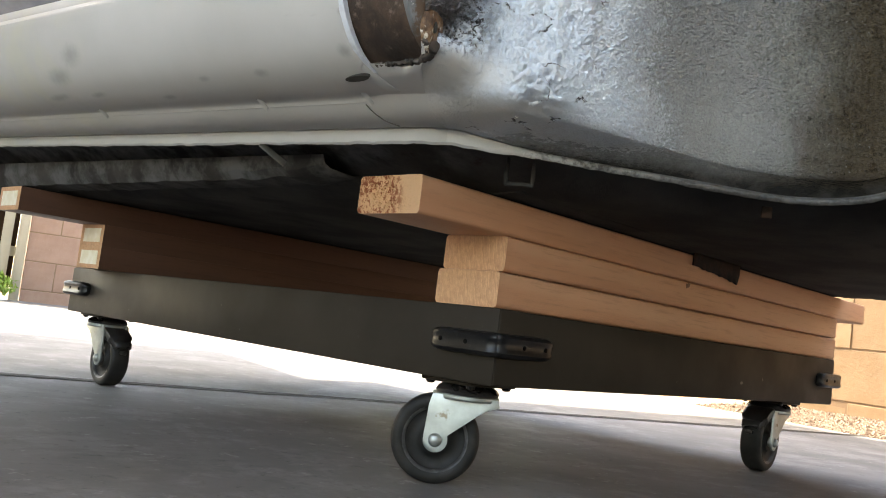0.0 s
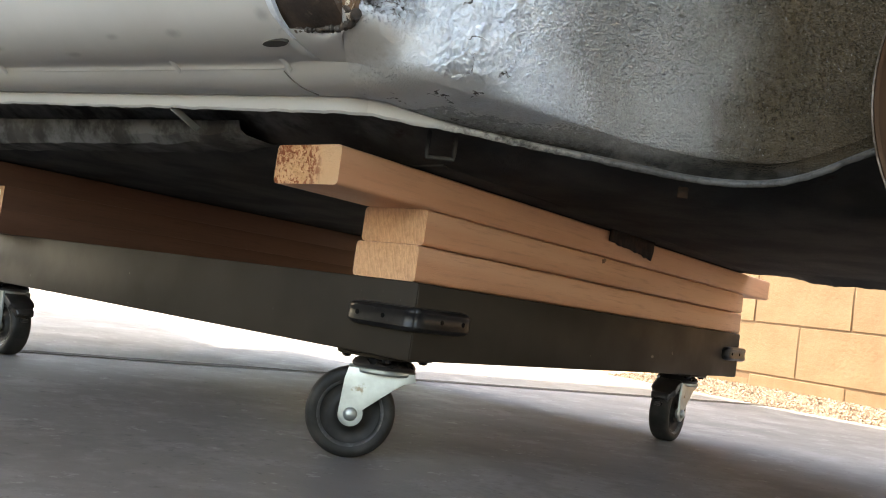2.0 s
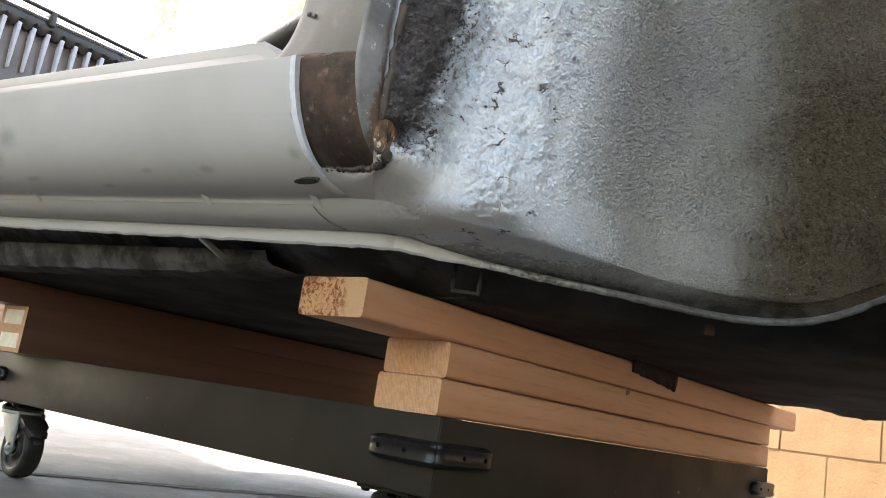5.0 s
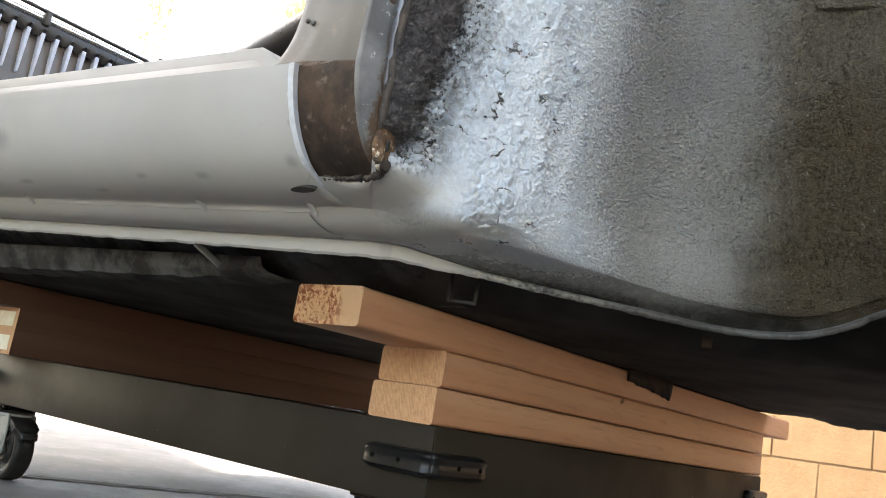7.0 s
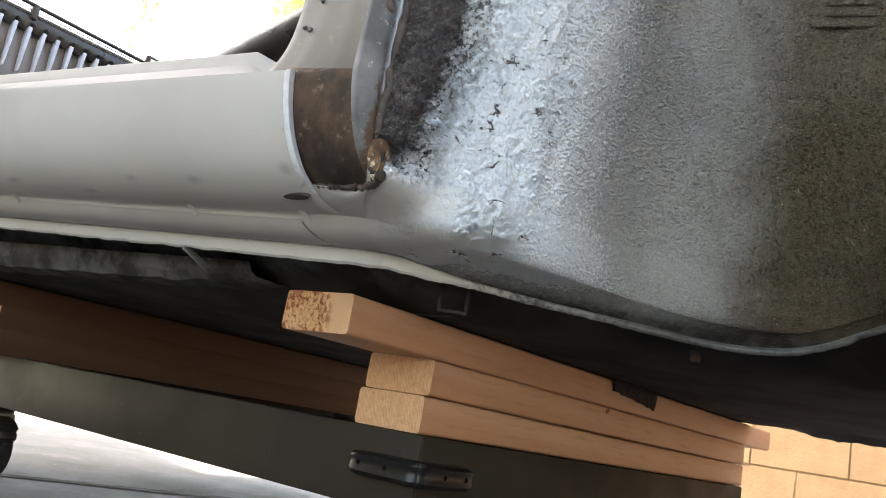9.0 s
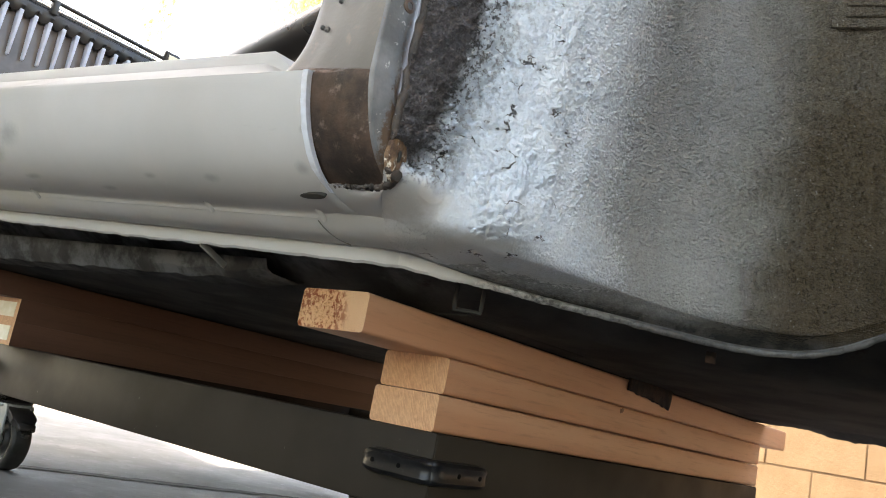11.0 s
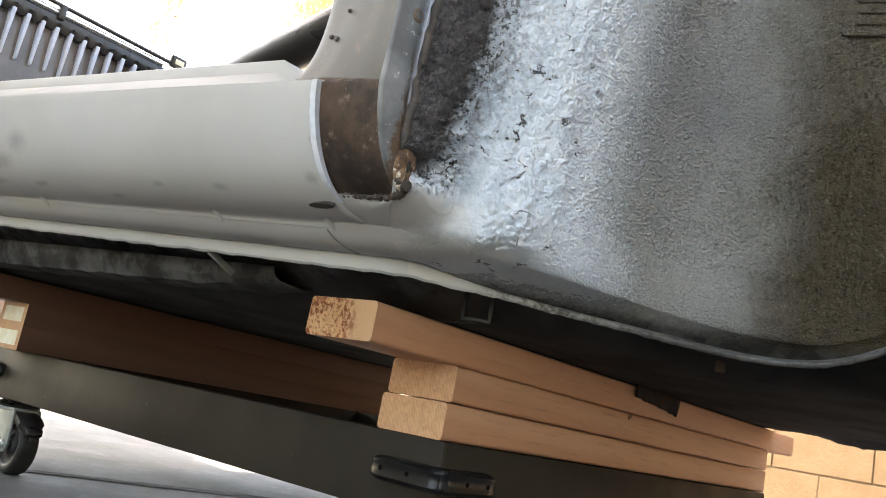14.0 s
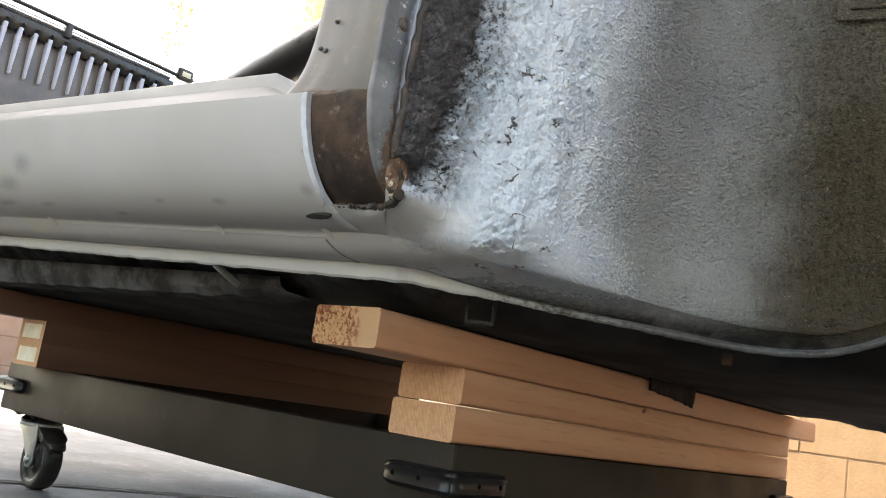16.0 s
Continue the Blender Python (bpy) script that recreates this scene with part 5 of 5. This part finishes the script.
def build_drum():
    """A rusty brake drum seen edge on beyond the wheelhouse."""
    c = Matrix.Translation((0.033, -0.600, 0.405)) @ Matrix.Diagonal((1, 1.085, 1.085, 1))
    bm = turned([(0.055, 0.02), (0.050, 0.08), (0.036, 0.125), (0.020, 0.152), (0.008, 0.168), (0.002, 0.175), (-0.002, 0.1765), (-0.003, 0.179), (-0.001, 0.1805), (0.010, 0.181), (0.09, 0.176), (0.12, 0.12), (0.12, 0.02)], "x", 90, closed=True, m=c)
    ob = car_part("brake_drum", bm, M["drum"], "smooth brown rusty brake drum", 35)
    part("drum_lip", turned([(-0.0030, 0.1800), (-0.0034, 0.1805), (-0.0030, 0.1811), (0.0005, 0.1812), (0.0005, 0.1800)], "x", 90, closed=True, m=c), M["lip"], ob, "thin worn lip").matrix_basis = Matrix.Identity(4)
    bm = box(0.100, -0.372, 0.486, 0.104, -0.350, 0.530, 0.002)
    car_part("mounting_plate", bm, M["boss"], "tan rusty mounting plate")


build_drum()


# ---- inside and beyond the cabin ----
def build_bin():
    b = thing("storage_bin", "black ribbed plastic bin standing inside the car cabin", "storage bin", (-0.05, 1.33, 0.342))
    x0, x1, y0, y1, z0, z1 = -0.62, 0.30, -0.14, 0.16, 0.0, 0.545
    bm = box(x0, y0, z0, x1, y1, z1 - 0.03, 0.012)
    part("body", bm, M["bin"], b)
    n = 30
    me = None
    for k in range(n):
        x = x0 + 0.03 + (x1 - x0 - 0.06) * k / (n - 1)
        bm = box(-0.0046, -0.016, 0.402 + 0.02 * k / n, 0.0046, 0.004, z1 - 0.034, 0.0022)
        for v in bm.verts:
            low = min(1.0, max(0.0, (z1 - 0.04 - v.co.z) / 0.10))
            v.co.x *= 1 - 0.62 * low
            v.co.y += 0.007 * low * (v.co.y < 0)
        ob = part("rib", bm, M["rib"], b, "pale rib edge, highlight put into its colour")
        ob.location = (x, y0, 0)
    for x in (-0.50, -0.31, -0.125, 0.06):
        part("rim_clamp", box(x - 0.007, y0 - 0.025, z1 - 0.020, x + 0.007, y0 - 0.006, z1 + 0.012, 0.003), M["plastic"], b, "small black rim clamp")
    rows = []
    for k in range(241):
        x = x0 - 0.012 + (x1 - x0 + 0.024) * k / 240
        dip = 0.014 * abs(math.sin(math.pi * (x - x0 - 0.03) / ((x1 - x0 - 0.06) / (n - 1)))) ** 0.7
        rows.append([(x, y0 + 0.004, z1 - 0.030 - dip), (x, y0 - 0.012, z1 - 0.030 - dip), (x, y0 - 0.018, z1 - 0.024 - dip * 0.5), (x, y0 - 0.016, z1 - 0.014), (x, y0 - 0.010, z1 - 0.010), (x, y0 + 0.02, z1 - 0.010)])
    part("rim", grid(rows), M["plastic"], b, "rolled black rim scalloped between the ribs")
    part("lid", box(x0 - 0.012, y0 + 0.02, z1 - 0.032, x1 + 0.012, y1 + 0.016, z1 - 0.012, 0.006), M["plastic"], b, "flat black lid")
    part("edge_rail", tube([(x0, y0 - 0.012, z1 - 0.006), (-0.1, y0 - 0.012, z1 - 0.005), (x1, y0 - 0.012, z1 - 0.006)], 0.007, 12), M["steel"], b, "bright steel edge rail")
    part("lid_rod", tube([(x0, y0 - 0.020, z1 + 0.014), (0.0, y0 - 0.020, z1 + 0.010), (x1 + 0.02, y0 - 0.018, z1 + 0.004)], 0.0045, 10), M["plastic"], b, "thin black lid rod")
    r = [(x1 + 0.01, y0 - 0.018, z1 + 0.002), (x1 + 0.028, y0 - 0.018, z1 + 0.022), (x1 + 0.05, y0 - 0.018, z1 + 0.020), (x1 + 0.056, y0 - 0.018, z1 + 0.006), (x1 + 0.03, y0 - 0.018, z1 - 0.002)]
    part("clip", tube(r, 0.0035, 8), M["plastic"], b, "bent black wire clip")
    buckle = part("buckle", box(x1 + 0.014, y0 - 0.026, z1 - 0.004, x1 + 0.052, y0 - 0.012, z1 + 0.024, 0.004), M["plastic"], b, "small black buckle with a pale window")
    part("buckle_window", box(x1 + 0.022, y0 - 0.0275, z1 + 0.004, x1 + 0.044, y0 - 0.0255, z1 + 0.016, 0.001), M["paper"], buckle)


build_bin()
car_part("brace_tube", tube(spline([(0.30, 1.20, 0.775), (0.30, 0.95, 0.845), (0.30, 0.70, 0.908), (0.30, 0.40, 0.975)], 16).tolist(), 0.042, 24), M["plastic"], "black painted brace tube across the cabin")


# ---- beyond the dolly: gate, shrub and tree ----
def build_gate():
    g = thing("garden_gate", "closed cream wooden garden gate of upright slats", "gate", SITE @ Matrix.Translation((-0.14, 5.86, 0.09)))
    part("gate_post", box(-0.05, -0.05, -0.15, 0.012, 0.04, 1.25, 0.006), M["white"], g, "cream painted post")
    for k in range(7):
        part("slat", box(-0.150 - k * 0.13, -0.012, 0.02, -0.085 - k * 0.13, 0.012, 1.15, 0.003), M["white"], g)
    # dark sheet added behind the slats to stand for the shade there
    part("gate_panel", box(-1.0, 0.036, 0.03, -0.052, 0.046, 1.12, 0.002), M["drum"], g, "added dark sheet that darkens the gaps between the slats")
    for z in (0.25, 0.95):
        part("gate_rail", box(-1.02, 0.012, z - 0.035, -0.05, 0.035, z + 0.035, 0.003), M["white"], g)


def leaves(name, centre, size, count, leaf, material, seed, parent=None, label=""):
    """A crown of many small folded leaves, denser inside and ragged outside."""
    rnd = random.Random(seed)
    verts, faces = [], []
    for _ in range(count):
        d = Vector((rnd.gauss(0, 1), rnd.gauss(0, 1), rnd.gauss(0, 1))).normalized()
        r = rnd.random() ** 0.45 * (0.75 + 0.35 * noise.noise(d * 2.3 + Vector((seed, 0, 0))))
        c = Vector(centre) + Vector((d.x * size[0], d.y * size[1], d.z * size[2])) * r
        q = Euler((rnd.uniform(0, 6), rnd.uniform(0, 6), rnd.uniform(0, 6))).to_matrix()
        s = leaf * rnd.uniform(0.6, 1.3)
        k = len(verts)
        verts += [c + q @ Vector(p) * s for p in ((-1, 0, 0), (0, 0.38, 0.12), (1, 0, 0), (0, -0.38, 0.12))]
        faces += [(k, k + 1, k + 2), (k, k + 2, k + 3)]
    me = bpy.data.meshes.new(name)
    me.from_pydata(verts, [], faces)
    me.materials.append(material)
    ob = new(name, me)
    if parent:
        ob.parent = parent
    if label:
        ob["label"] = label
    return ob


def build_plants():
    shrub = thing("shrub", "small bright green shrub beside the gate", "shrub", SITE @ Matrix.Translation((-0.32, 5.58, FLOOR)))
    part("stem", tube([(0, 0, 0.0), (0.01, 0, 0.06), (0.03, 0.01, 0.12)], [0.012, 0.009, 0.005], 8), M["bark"], shrub)
    leaves("foliage", (0, 0, 0.10), (0.20, 0.17, 0.10), 900, 0.024, M["lime"], 4, shrub)
    grow_tree((3.55, 7.45), 6.6, (0.34, 0.34, 2.1), 900, M["leaf"], 9, "slender sunlit tree with sparse yellow-green leaves")
    grow_tree((4.95, 6.75), 5.6, (0.70, 0.70, 1.2), 3000, M["yellow"], 14, "tree with pale yellow sunlit blossom behind the wall")


def grow_tree(at, height, size, count, leaf, seed, label):
    tree = thing("tree", label, "tree", (*at, -0.06))
    rnd = random.Random(seed)
    line = [(0.05 * rnd.uniform(-1, 1), 0.05 * rnd.uniform(-1, 1), height * k / 5) for k in range(6)]
    part("trunk", tube(line, [0.03, 0.026, 0.02, 0.014, 0.009, 0.004], 12), M["bark"], tree)
    for k in range(7):
        z = height * (0.45 + 0.07 * k)
        a = rnd.uniform(0, 6.28)
        r = size[0] * 0.8
        part("limb", tube([(0.0, 0.0, z), (0.6 * r * math.cos(a), 0.6 * r * math.sin(a), z + 0.35), (r * math.cos(a), r * math.sin(a), z + 0.8)], [0.014, 0.009, 0.004], 8), M["bark"], tree)
    leaves("crown", (0, 0, height - size[2] * 0.85), size, count, 0.05, leaf, seed, tree)


build_gate()
build_plants()
